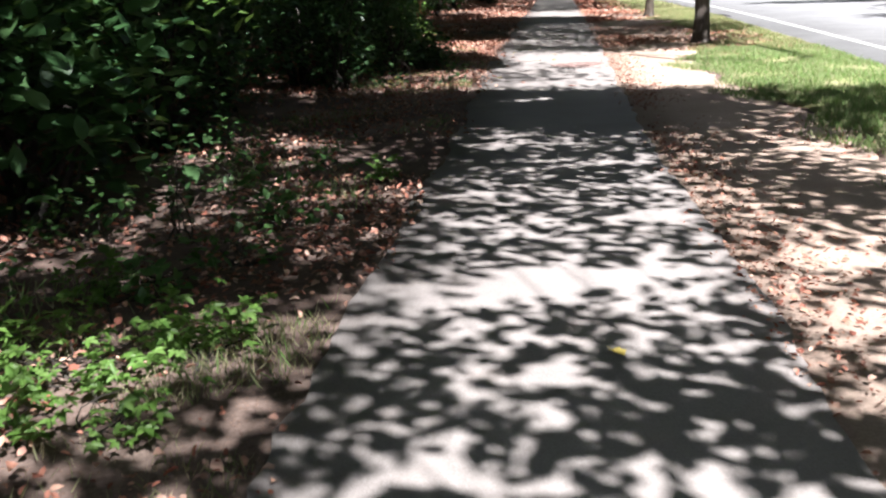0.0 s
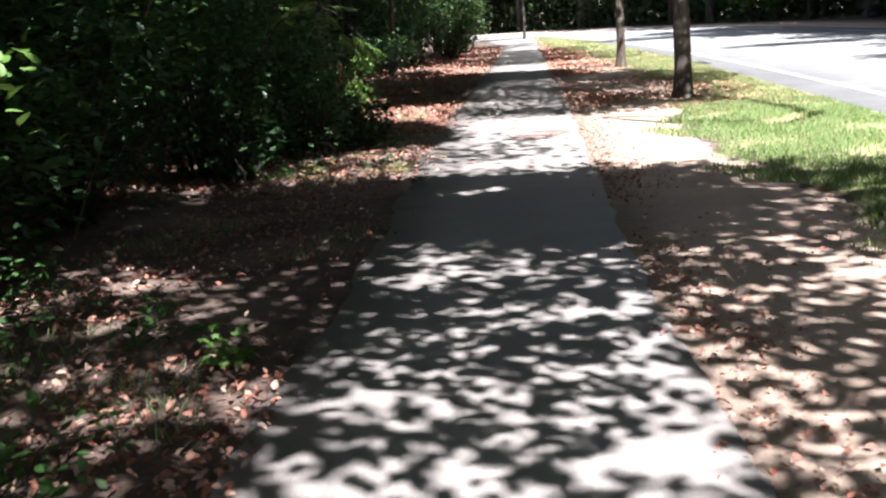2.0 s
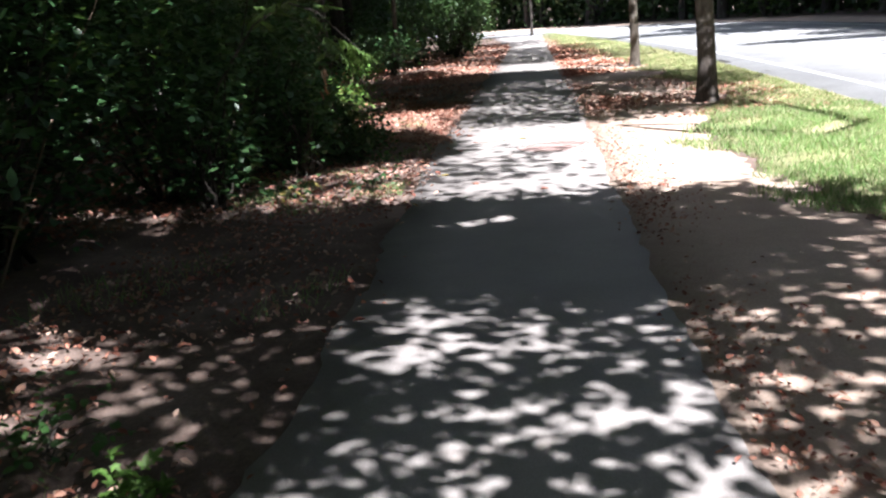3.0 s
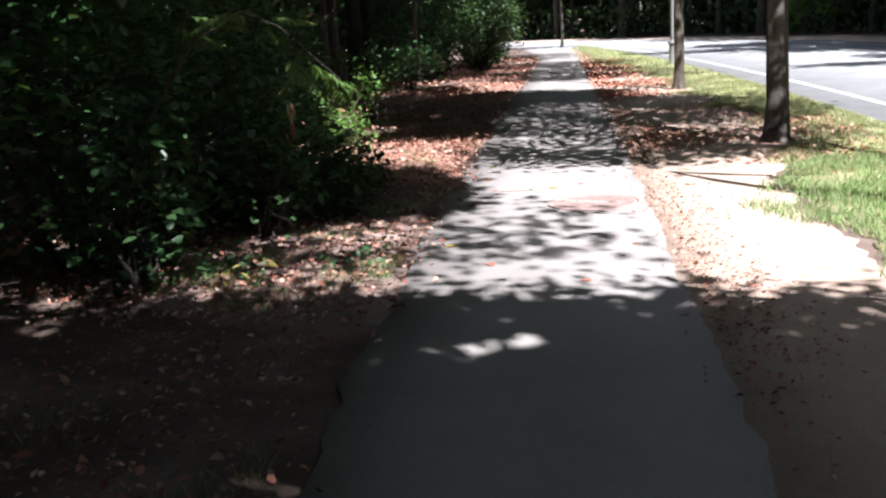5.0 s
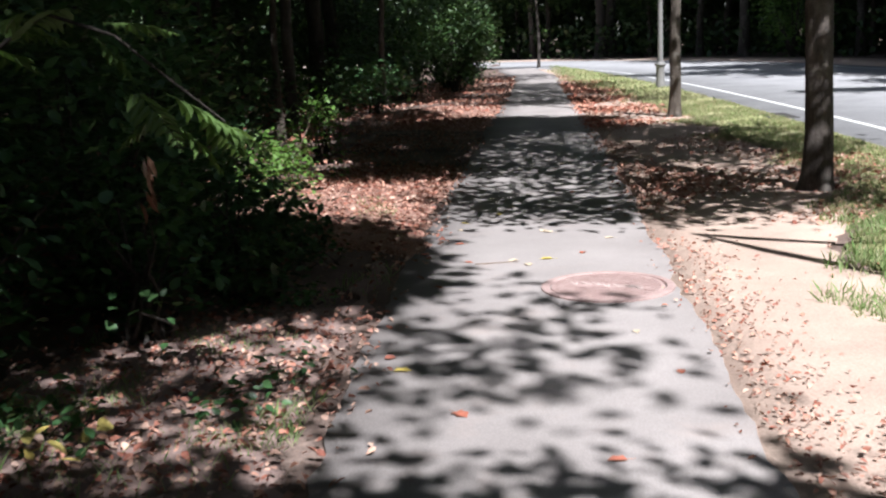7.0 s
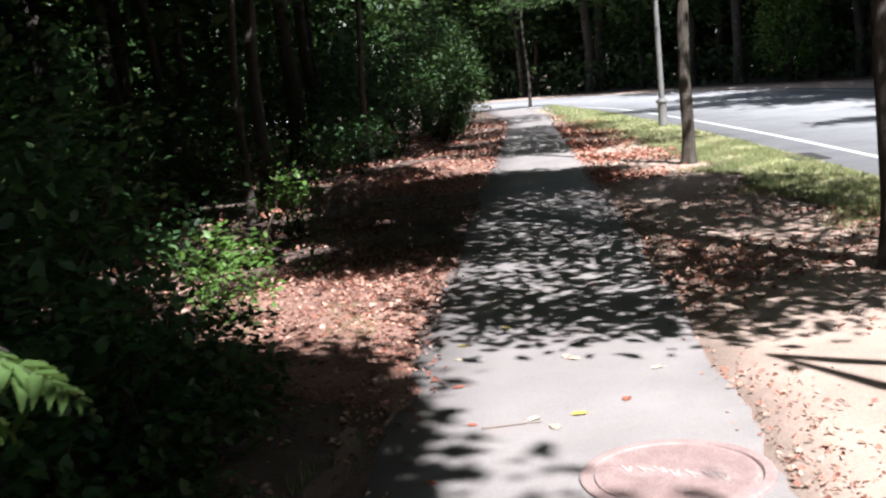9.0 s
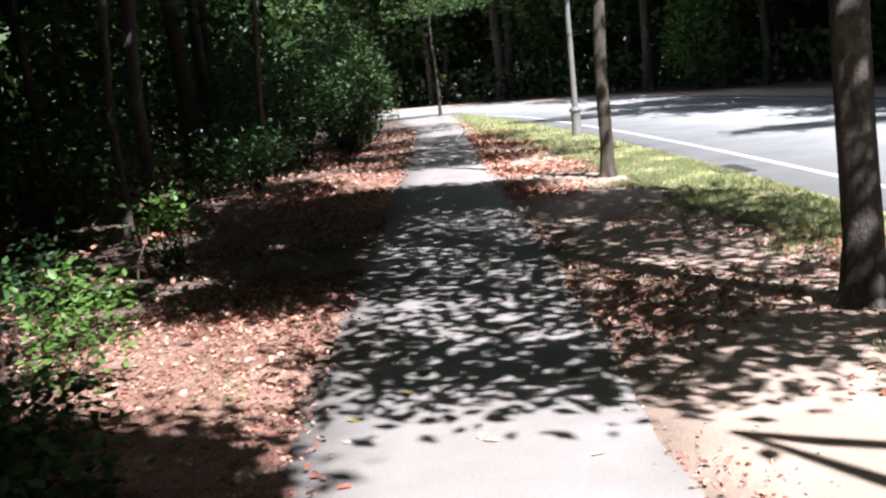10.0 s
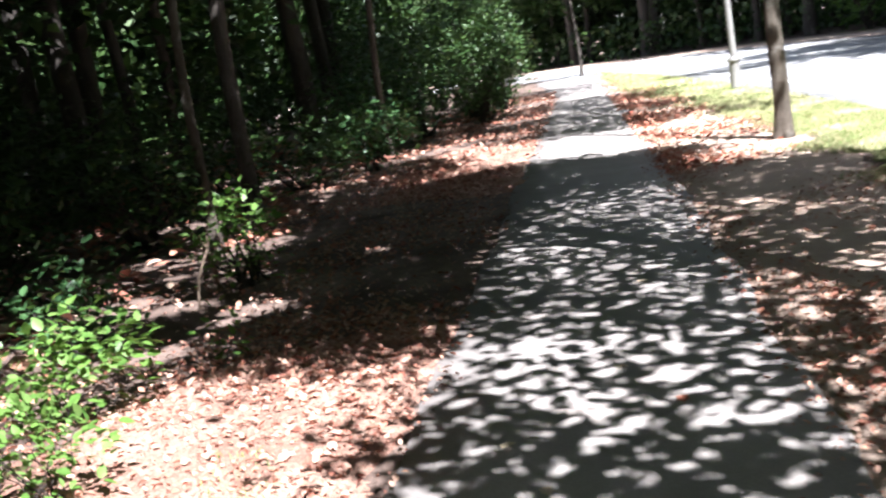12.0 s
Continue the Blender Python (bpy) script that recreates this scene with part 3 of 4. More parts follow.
# ---- manhole cover ----
def manhole_cover(x, y, r):
    e = thing("manhole_cover", x, y, 0.012, "round rust-brown iron manhole cover set in the path", "manhole cover")
    bm = bmesh.new()
    seg = 48
    ring = [(r, 0.0), (r, 0.010), (r - 0.012, 0.013), (r - 0.045, 0.013), (r - 0.05, 0.006), (r - 0.05, 0.0)]
    rows = [[bm.verts.new((math.cos(a) * rr, math.sin(a) * rr, z)) for rr, z in ring] for a in np.linspace(0, 2 * math.pi, seg, endpoint=False)]
    for i in range(seg):
        A, B = rows[i], rows[(i + 1) % seg]
        for j in range(len(ring) - 1):
            bm.faces.new((A[j], B[j], B[j + 1], A[j + 1]))
    part("frame", from_bm("frame", bm, IRON), e)
    bm = bmesh.new()
    bmesh.ops.create_cone(bm, cap_ends=True, segments=seg, radius1=r - 0.056, radius2=r - 0.06, depth=0.010, matrix=Matrix.Translation((0, 0, 0.005)))
    lid = part("lid", from_bm("lid", bm, IRON), e)
    bm = bmesh.new()
    a = r - 0.075
    for i in range(-19, 20):
        c = i * 0.0165
        if abs(c) < a:
            half = math.sqrt(a * a - c * c)
            # ribs stop short of the lettering that crosses the lid
            spans = [(-half, half)]
            if abs(c) < 0.24 * math.sin(radians(38)):
                spans = [(-half, c / math.tan(radians(38)) - 0.075), (c / math.tan(radians(38)) + 0.075, half)]
            for u0, u1 in spans:
                if u1 - u0 > 0.02:
                    bmesh.ops.create_cube(bm, size=1, matrix=pose(0, 0, 0.0106, 0, 0, -52) @ Matrix.Translation(((u0 + u1) / 2, c, 0)) @ Matrix.Diagonal((u1 - u0, 0.008, 0.0018, 1)))
    part("tread", from_bm("tread", bm, IRON), lid, kind="stuff")
    bm = bmesh.new()
    for i in range(-3, 4):
        for dx, turn, long in ((-0.012, 4 * (i % 3), 0.072), (0.010, 22 * ((i * 5) % 3 - 1), 0.06)):
            bmesh.ops.create_cube(bm, size=1, matrix=pose(0, 0, 0, 0, 0, -24) @ pose(i * 0.066 + dx, 0.012 * ((i * 7) % 3 - 1), 0.0115, 0, 0, turn + 40) @ Matrix.Diagonal((0.011, long, 0.003, 1)))
    part("raised_letter_bar", from_bm("raised_letter_bar", bm, paint_material("worn_iron", (0.60, 0.50, 0.46), 0.6, (0.42, 0.29, 0.26), 0.5)), lid,
         "worn pale raised lettering bars", "stuff")
    return e


manhole_cover(0.40, 14.50, 0.385)


# ---- trees ----
def shade_to_crown(sx, sy, h):
    """Where a clump at height h stands that shades the ground at (sx, sy)."""
    return np.array([sx + SUN_X * h * REACH, sy + SUN_Y * h * REACH, h])


# gaps in the crowns: where the sun comes through, on the ground
GAPS = [(-2.5, 18.35, 0.38, 0.3), (1.28, 4.5, 0.3, 0.25), (1.2, 3.65, 0.25, 0.2), (-1.68, 3.0, 0.42, 0.36), (-0.02, 2.95, 0.18, 0.2), (0.25, 4.22, 0.42, 0.17), (-0.25, 4.08, 0.25, 0.15), (0.42, 2.22, 0.22, 0.12), (-0.30, 2.22, 0.25, 0.15), (-0.41, 7.88, 0.14, 0.24), (-2.04, 8.12, 0.3, 0.2), (-2.62, 8.58, 0.3, 0.2), (-1.92, 7.25, 0.2, 0.2), (-0.95, 6.1, 0.12, 0.2), (-1.3, 5.6, 0.12, 0.15), (-1.75, 6.4, 0.12, 0.14), (-1.55, 5.0, 0.12, 0.12), (0.45, 7.0, 0.32, 0.12), (0.62, 6.48, 0.12, 0.14), (-0.45, 6.0, 0.32, 0.11), (0.5, 5.35, 0.2, 0.14), (-0.4, 5.2, 0.2, 0.14),
        (-2.5, 21.6, 0.35, 0.3), (-3.3, 22.0, 0.4, 0.3), (-2.9, 20.5, 0.4, 0.25), (-2.68, 7.6, 0.42, 0.46), (-0.10, 10.74, 0.24, 0.14), (-0.38, 10.60, 0.30, 0.06), (-0.30, 10.72, 0.12, 0.05), (0.12, 10.66, 0.10, 0.05), (0.33, 9.75, 0.09, 0.06), (-2.85, 6.05, 0.30, 0.30), (-2.55, 6.3, 0.14, 0.2), (-2.1, 5.25, 0.10, 0.14), (-1.98, 4.2, 0.12, 0.1), (-1.2, 6.6, 0.1, 0.1), (-2.98, 19.6, 0.45, 0.3), (-3.05, 23.0, 0.35, 0.35), (-3.5, 25.0, 0.5, 0.6), (-3.9, 22.4, 0.5, 0.5), (-4.4, 24.6, 0.6, 0.4), (-4.6, 20.8, 0.4, 0.4), (-2.6, 21.3, 0.2, 0.15), (-1.9, 23.4, 0.22, 0.15), (-5.2, 27.5, 0.7, 0.5), (-1.66, 13.36, 0.30, 0.20), (-2.5, 13.25, 0.18, 0.14)]


fleck = np.random.default_rng(19)
GAPS += [(fleck.uniform(-3.2, 2.6), fleck.uniform(8.3, 11.4), fleck.uniform(0.02, 0.055), fleck.uniform(0.015, 0.04)) for _ in range(60)]
GAPS += [(fleck.uniform(-9.5, -3.4), fleck.uniform(5, 42), fleck.uniform(0.12, 0.35), fleck.uniform(0.12, 0.35)) for _ in range(260)]
GAPS += [(fleck.uniform(-4.4, -2.5), fleck.uniform(8.6, 12.6), fleck.uniform(0.08, 0.22), fleck.uniform(0.08, 0.2)) for _ in range(70)]


def clump_leaves(sx, sy, rx, ry, h, thick, per_m2, spray=9, spread=0.22):
    """Sprays of leaves filling a flat clump of a crown; returns base points."""
    n = max(1, int(per_m2 * math.pi * rx * ry / spray))
    a = rng.uniform(0, 2 * math.pi, n)
    q = np.sqrt(rng.uniform(0, 1, n)) * (1 + 0.12 * np.sin(a * 5 + sx) + 0.08 * np.sin(a * 9 + sy))
    hh = h + rng.uniform(-thick, thick, n)
    cx = sx + rx * q * np.cos(a) + SUN_X * hh * REACH
    cy = sy + ry * q * np.sin(a) + SUN_Y * hh * REACH
    c = np.repeat(np.column_stack([cx, cy, hh]), spray, 0)
    c = c + rng.normal(size=c.shape) * spread * np.array([1, 1, 0.5])
    gx, gy = c[:, 0] - SUN_X * c[:, 2] * REACH, c[:, 1] - SUN_Y * c[:, 2] * REACH
    keep = np.ones(len(c), bool)
    fray = rng.uniform(0.35, 1.5, len(c))
    for x, y, a, d in GAPS:
        keep &= ((gx - x) / a) ** 2 + ((gy - y) / d) ** 2 > fray
    return c[keep]


def crown_mesh(pos, size, material):
    n = len(pos)
    up = unit(np.array([0, 0, 1.0]) + random_ways(n) * 0.7)
    L = rng.uniform(0.7, 1.25, n) * size
    v, f = leaf_cloud(pos, np.cross(up, random_ways(n)), up, L, L * 0.62)
    return mesh_of("crown", v, f, material)


def roadside_tree(x, y, r, height, lean, clumps, label, bark=None, group="trees along the verge", limb_r=0.20):
    """A tree on the verge: flared trunk, limbs to each clump, crown of leaves. clumps: (sx, sy, rx, ry, h, thick, per_m2, size)."""
    e = thing("tree", x, y, 0, label, "tree", group)
    k = 22
    z = np.concatenate([[-0.05, 0.03, 0.08, 0.16, 0.28], np.linspace(0.45, height, k - 5)])
    px = lean[0] * z + 0.05 * np.sin(z * 1.1 + x) * np.clip(z, 0, 1)
    pyy = lean[1] * z + 0.05 * np.sin(z * 0.8 + y) * np.clip(z, 0, 1)
    rad = r * (1 - 0.62 * np.clip(z, 0, None) / height)
    part("trunk", mesh_of("trunk", *tube(np.stack([px, pyy, z], 1), rad, 22, 0.035, 0.62), bark or BARK, True), e)
    top = np.array([px[-1], pyy[-1], height])
    leaves = []
    for c in clumps:
        p = clump_leaves(*c[:7]) - np.array([x, y, 0])
        leaves.append((p, c[7]))
        if limb_r and c[2] * c[3] > 0.5 and c[6] > 125:
            goal = shade_to_crown(c[0], c[1], c[4]) - np.array([x, y, 0])
            zz = min(height * 0.95, max(2.6, goal[2] - 0.45 * np.linalg.norm(goal[:2])))
            start = np.array([np.interp(zz, z, px), np.interp(zz, z, pyy), zz])
            rr = np.linspace(r * limb_r, min(0.008, r * limb_r * 0.5), 9)
            part("limb", mesh_of("limb", *tube(bent_line(start, goal, 9, 0.10), rr, 8), bark or BARK, True), e)
    pieces = []
    for p, s in leaves:
        n = len(p)
        up = unit(np.array([0, 0, 1.0]) + random_ways(n) * 0.7)
        L = rng.uniform(0.7, 1.25, n) * s
        pieces.append(leaf_cloud(p, np.cross(up, random_ways(n)), up, L, L * 0.62))
    if pieces:
        part("crown", mesh_of("crown", *join(pieces), LEAF_CANOPY), e)
    return e


# unseen tree added behind the start, clumps set to shade the path's first stretch
roadside_tree(3.2, -5.0, 0.20, 9.5, (0.0, 0.02), [
    (-0.8, 10.1, 2.1, 1.55, 6.2, 0.5, 640, 0.15), (0.3, 11.2, 1.2, 0.55, 6.0, 0.3, 420, 0.14), (-1.9, 11.2, 1.4, 0.45, 6.0, 0.3, 420, 0.14), (0.6, 9.7, 0.9, 1.3, 6.2, 0.4, 560, 0.15),
    (-3.2, 10.2, 2.2, 1.6, 6.4, 0.5, 560, 0.15), (-1.2, 10.0, 2.3, 1.4, 8.6, 0.8, 260, 0.17),
    (2.0, 9.8, 0.9, 1.4, 6.0, 0.5, 300, 0.14), (1.6, 10.8, 0.8, 0.7, 6.0, 0.3, 420, 0.14), (-0.68, 7.0, 0.28, 0.45, 5.0, 0.3, 420, 0.14), (3.3, 9.9, 0.9, 1.2, 8.0, 0.6, 380, 0.17), (0.6, 9.8, 1.3, 1.2, 9.2, 0.6, 320, 0.18),
    (2.3, 7.4, 1.3, 2.0, 5.2, 0.6, 290, 0.14), (1.6, 5.6, 0.6, 1.3, 4.8, 0.5, 170, 0.14), (0.1, 7.7, 1.5, 0.9, 5.0, 0.5, 430, 0.14), (0.1, 6.6, 1.3, 0.5, 4.4, 0.3, 290, 0.13), (-1.8, 7.6, 1.1, 1.3, 6.8, 0.6, 380, 0.15), (-3.3, 7.4, 1.3, 1.7, 7.0, 0.6, 450, 0.16),
    (0.0, 5.3, 1.3, 0.8, 5.2, 0.5, 120, 0.15), (0.1, 3.9, 1.2, 0.7, 5.2, 0.5, 75, 0.15), (0.1, 2.2, 1.3, 0.8, 5.2, 0.5, 110, 0.15),
    (0.60, 2.85, 0.45, 0.40, 4.2, 0.4, 480, 0.15), (0.95, 2.4, 0.4, 0.6, 4.4, 0.4, 220, 0.15), (-0.60, 2.8, 0.28, 0.5, 4.8, 0.4, 440, 0.15), (0.78, 3.6, 0.25, 0.35, 4.2, 0.4, 300, 0.14),
    (0.0, 3.45, 0.55, 0.13, 4.2, 0.2, 300, 0.13), (-0.45, 4.55, 0.35, 0.10, 4.0, 0.2, 420, 0.13), (0.45, 4.85, 0.5, 0.14, 4.6, 0.2, 300, 0.14), (-0.1, 5.65, 0.8, 0.16, 4.2, 0.2, 360, 0.13),
    (0.2, 6.42, 0.55, 0.17, 3.6, 0.2, 560, 0.12), (-0.3, 6.2, 0.35, 0.10, 3.6, 0.2, 480, 0.12), (0.0, 1.6, 1.2, 0.5, 4.6, 0.4, 260, 0.15), (-2.7, 4.6, 1.3, 2.0, 7.6, 0.8, 260, 0.17), (-1.35, 5.2, 0.7, 1.5, 7.2, 0.7, 330, 0.16), (-1.7, 3.9, 0.8, 0.7, 7.2, 0.6, 260, 0.16),
    (-1.9, 2.2, 1.1, 1.0, 7.2, 0.7, 220, 0.16),
    (2.2, 4.2, 1.3, 1.8, 5.0, 0.6, 130, 0.14), (0.1, 2.65, 0.5, 0.4, 4.6, 0.3, 170, 0.15), (0.3, -1.0, 2.6, 2.0, 7.8, 0.8, 180, 0.17),
    (-0.2, 13.2, 0.8, 0.75, 8.4, 0.5, 120, 0.17), (0.0, 14.1, 0.6, 0.3, 8.0, 0.4, 100, 0.17), (-2.95, 12.9, 0.75, 1.0, 8.0, 0.5, 420, 0.18), (-2.0, 12.8, 0.75, 0.42, 6.6, 0.4, 400, 0.15), (-1.3, 12.5, 0.5, 0.3, 6.6, 0.4, 160, 0.15), (-1.9, 10.9, 1.1, 0.3, 6.4, 0.3, 330, 0.14)],
    "unseen verge tree, its leaf clumps placed to shade the path", limb_r=0.03)
# trees across the road, their crowns reaching over it
for tx, ty, clumps in [
        (14.4, 12.5, [(10.2, 21.0, 2.6, 2.6), (8.6, 24.5, 1.6, 0.9)]),
        (14.2, 25.0, [(8.6, 33.2, 2.6, 1.1), (10.6, 36.5, 2.6, 2.0), (11.2, 29.6, 2.0, 1.6)]),
        (13.4, 40.0, [(6.0, 47.0, 3.2, 1.8), (8.6, 52.0, 3.0, 3.0), (10.0, 44.0, 2.6, 1.8)])]:
    roadside_tree(tx, ty, 0.2, 14.0, (0.0, 0.0), [(*c, 12.0, 1.0, 150, 0.24) for c in clumps],
                  "tall tree across the road, crown reaching over it", BARK_DARK, "trees of the woods")
tree = roadside_tree(2.53, 18.2, 0.128, 10.5, (0.024, -0.006), [
    (0.45, 18.2, 1.45, 1.5, 4.4, 0.35, 430, 0.135), (-0.2, 21.2, 2.0, 1.7, 5.2, 0.5, 450, 0.14), (0.4, 24.4, 2.2, 1.9, 6.0, 0.5, 420, 0.14),
    (-0.5, 27.2, 2.0, 1.5, 6.6, 0.5, 600, 0.16), (-0.7, 26.6, 2.2, 1.8, 8.6, 0.7, 240, 0.18), (2.2, 19.0, 1.1, 1.5, 5.0, 0.4, 310, 0.13), (1.95, 17.5, 0.9, 0.7, 4.6, 0.3, 430, 0.13), (2.1, 22.2, 0.9, 2.0, 5.8, 0.5, 400, 0.14), (3.1, 22.8, 0.7, 2.2, 6.0, 0.4, 330, 0.15),
    (1.9, 24.7, 0.9, 1.4, 6.4, 0.5, 420, 0.15), (2.1, 28.3, 0.5, 0.6, 6.6, 0.4, 170, 0.15), (-2.3, 21.8, 1.5, 1.8, 5.6, 0.5, 820, 0.14), (-1.9, 24.4, 1.2, 1.6, 6.0, 0.5, 820, 0.15), (-1.5, 20.6, 0.7, 0.9, 5.4, 0.4, 500, 0.14), (-3.2, 25.8, 2.5, 2.7, 6.4, 0.5, 420, 0.16)],
    "slender verge tree with rough grey-brown bark and a flared foot")
# a bare drooping limb, forked and out of view, added for its shadow
fork = [shade_to_crown(sx, sy, h) - np.array([2.53, 18.2, 0]) for sx, sy, h in ((1.3, 20.4, 3.0), (3.0, 17.6, 4.6), (3.5, 14.6, 4.8), (2.9, 13.9, 4.6), (2.0, 14.75, 4.3), (1.52, 15.47, 4.2), (1.14, 16.16, 4.1))]
part("limb", mesh_of("limb", *tube(fork, [0.07, 0.07, 0.07, 0.07, 0.065, 0.055, 0.02], 8), BARK, True), tree, "bare drooping limb added for its forked shadow")
fork = [shade_to_crown(sx, sy, h) - np.array([2.53, 18.2, 0]) for sx, sy, h in ((1.14, 16.16, 4.1), (1.45, 15.95, 4.2), (1.9, 15.72, 4.3), (2.5, 15.55, 4.4))]
part("limb", mesh_of("limb", *tube(fork, [0.03, 0.055, 0.045, 0.012], 8), BARK, True), tree, "bare drooping limb added for its forked shadow")
roadside_tree(2.48, 27.4, 0.10, 9.0, (0.035, 0.0), [
    (0.2, 33.4, 2.0, 1.4, 5.4, 0.5, 290, 0.16), (0.2, 36.6, 2.6, 1.8, 6.0, 0.5, 270, 0.17), (0.0, 41.0, 2.8, 2.4, 6.6, 0.5, 200, 0.18),
    (2.9, 33.6, 0.8, 2.2, 5.6, 0.5, 150, 0.16)],
    "thin verge tree with pale blotched bark", BARK_PALE)
roadside_tree(0.45, 62.3, 0.075, 8.0, (-0.01, 0.0), [
    (-1.0, 64.0, 2.4, 2.0, 5.2, 0.6, 90, 0.2), (-1.6, 50.0, 2.6, 4.0, 6.6, 0.6, 110, 0.2)],
    "small dark tree on the grassy bend", BARK_DARK)


# added trees at the wood's edge; unseen crowns block sky, keeping the undergrowth dark
for tx, ty, clumps in [
        (-4.7, -1.0, [(-6.1, 3.4, 2.8, 3.2), (-9.5, 4.0, 3.0, 4.0)]),
        (-5.0, 5.2, [(-5.5, 9.4, 3.3, 3.3), (-5.3, 12.0, 1.5, 2.4, 5.0, 0.5, 260, 0.2), (-9.5, 10.5, 3.0, 4.0)]),
        (-4.6, 9.8, [(-5.0, 14.4, 2.9, 2.5), (-2.0, 15.2, 1.2, 1.55), (-1.85, 15.5, 0.6, 0.85), (-2.6, 15.6, 0.9, 1.5), (-2.0, 15.1, 0.72, 1.15, 6.0, 0.5, 640, 0.16), (-2.05, 16.5, 0.9, 0.65, 6.0, 0.4, 600, 0.16), (-5.3, 16.8, 1.5, 2.4, 5.0, 0.5, 260, 0.2), (-4.3, 14.3, 1.6, 2.4, 9.5, 0.6, 240, 0.22), (-4.4, 11.4, 1.3, 1.6, 9.5, 0.6, 240, 0.22), (-9.5, 16.5, 3.0, 4.0)]),
        (-5.2, 15.2, [(-6.4, 19.2, 2.6, 3.0), (-3.75, 17.2, 1.2, 1.2), (-4.7, 18.4, 1.4, 2.0, 9.5, 0.6, 240, 0.22), (-5.4, 22.4, 1.5, 2.0, 9.5, 0.6, 220, 0.22), (-10.0, 22.0, 3.2, 3.6)]),
        (-8.0, 20.5, [(-6.3, 25.0, 3.0, 3.6), (-3.6, 30.0, 1.8, 2.4), (-10.5, 28.0, 3.4, 4.0)]),
        (-7.8, 31.0, [(-6.4, 34.5, 3.2, 4.0), (-3.6, 36.8, 2.0, 3.0), (-11.0, 36.0, 3.4, 4.0)]),
        (-5.6, 38.8, [(-6.0, 43.5, 3.2, 4.0), (-10.5, 45.0, 3.4, 4.0)])]:
    # high clumps, out of view, added only to cut skylight on the path
    clumps = clumps + [(-6.7, ty + 7.0, 2.5, 3.4, 14.0, 1.0, 170, 0.32), (-9.0, ty + 10.0, 2.8, 3.4, 13.0, 1.0, 130, 0.32)]
    roadside_tree(tx, ty, 0.18, 12.0, (0.01, 0.0), [(*c, 8.2, 1.0, 420 if ty < 12 else 210, 0.24) if len(c) == 4 else c for c in clumps],
                  "tall tree added at the wood's edge, unseen crown blocking light", BARK_DARK, "trees of the woods")


# ---- lamp post ----
def lamp_post(x, y):
    e = thing("lamp_post", x, y, 0, "grey metal lamp post with a thicker collared base", "lamp post")

    def turned(name, prof, label=""):
        P = np.array([(0, 0, z) for _, z in prof], float)
        return part(name, mesh_of(name, *tube(P, [r for r, _ in prof], 16), POST_PAINT, True), e, label)
    turned("base_plate", [(0.0, 0.0), (0.19, 0.0), (0.19, 0.03), (0.12, 0.04), (0.0, 0.04)])
    turned("base", [(0.13, 0.02), (0.125, 0.10), (0.115, 0.14), (0.11, 0.55), (0.12, 0.60)])
    turned("collar", [(0.12, 0.58), (0.15, 0.60), (0.15, 0.64), (0.10, 0.68), (0.085, 0.70)])
    turned("pole", [(0.075, 0.66), (0.07, 1.5), (0.06, 4.0), (0.05, 6.2)])
    turned("lantern", [(0.05, 6.2), (0.16, 6.3), (0.2, 6.7), (0.14, 6.85), (0.0, 6.95)])
    return e


lamp_post(3.45, 37.6)


# ---- storm drain at the road's edge ----
def storm_drain(x, y, w, d):
    e = thing("storm_drain", x, y, 0.004, "dark iron storm drain grate at the road edge", "drain")
    bm = bmesh.new()
    for cx, cy, sx, sy in ((0, -d / 2, w, 0.05), (0, d / 2, w, 0.05), (-w / 2, 0, 0.05, d), (w / 2, 0, 0.05, d)):
        bmesh.ops.create_cube(bm, size=1, matrix=Matrix.Translation((cx, cy, 0.004)) @ Matrix.Diagonal((sx, sy, 0.012, 1)))
    part("frame", from_bm("frame", bm, DARK_IRON), e)
    bm = bmesh.new()
    bmesh.ops.create_cube(bm, size=1, matrix=Matrix.Translation((0, 0, 0.001)) @ Matrix.Diagonal((w - 0.04, d - 0.04, 0.003, 1)))
    part("well", from_bm("well", bm, DARK_IRON), e)
    bm = bmesh.new()
    bmesh.ops.create_cube(bm, size=1, matrix=Matrix.Translation((0, 0, 0.006)) @ Matrix.Diagonal((w - 0.05, 0.035, 0.008, 1)))
    slat = from_bm("slat", bm, DARK_IRON)
    k = int(d / 0.1)
    for i in range(k):
        part("slat", slat, e).location = (0, -d / 2 + d * (i + 0.5) / k, 0)
    return e


DARK_IRON = paint_material("dark_iron", (0.07, 0.068, 0.066), 0.6, (0.14, 0.12, 0.10), 0.6)
storm_drain(4.08, 26.7, 0.42, 1.1)


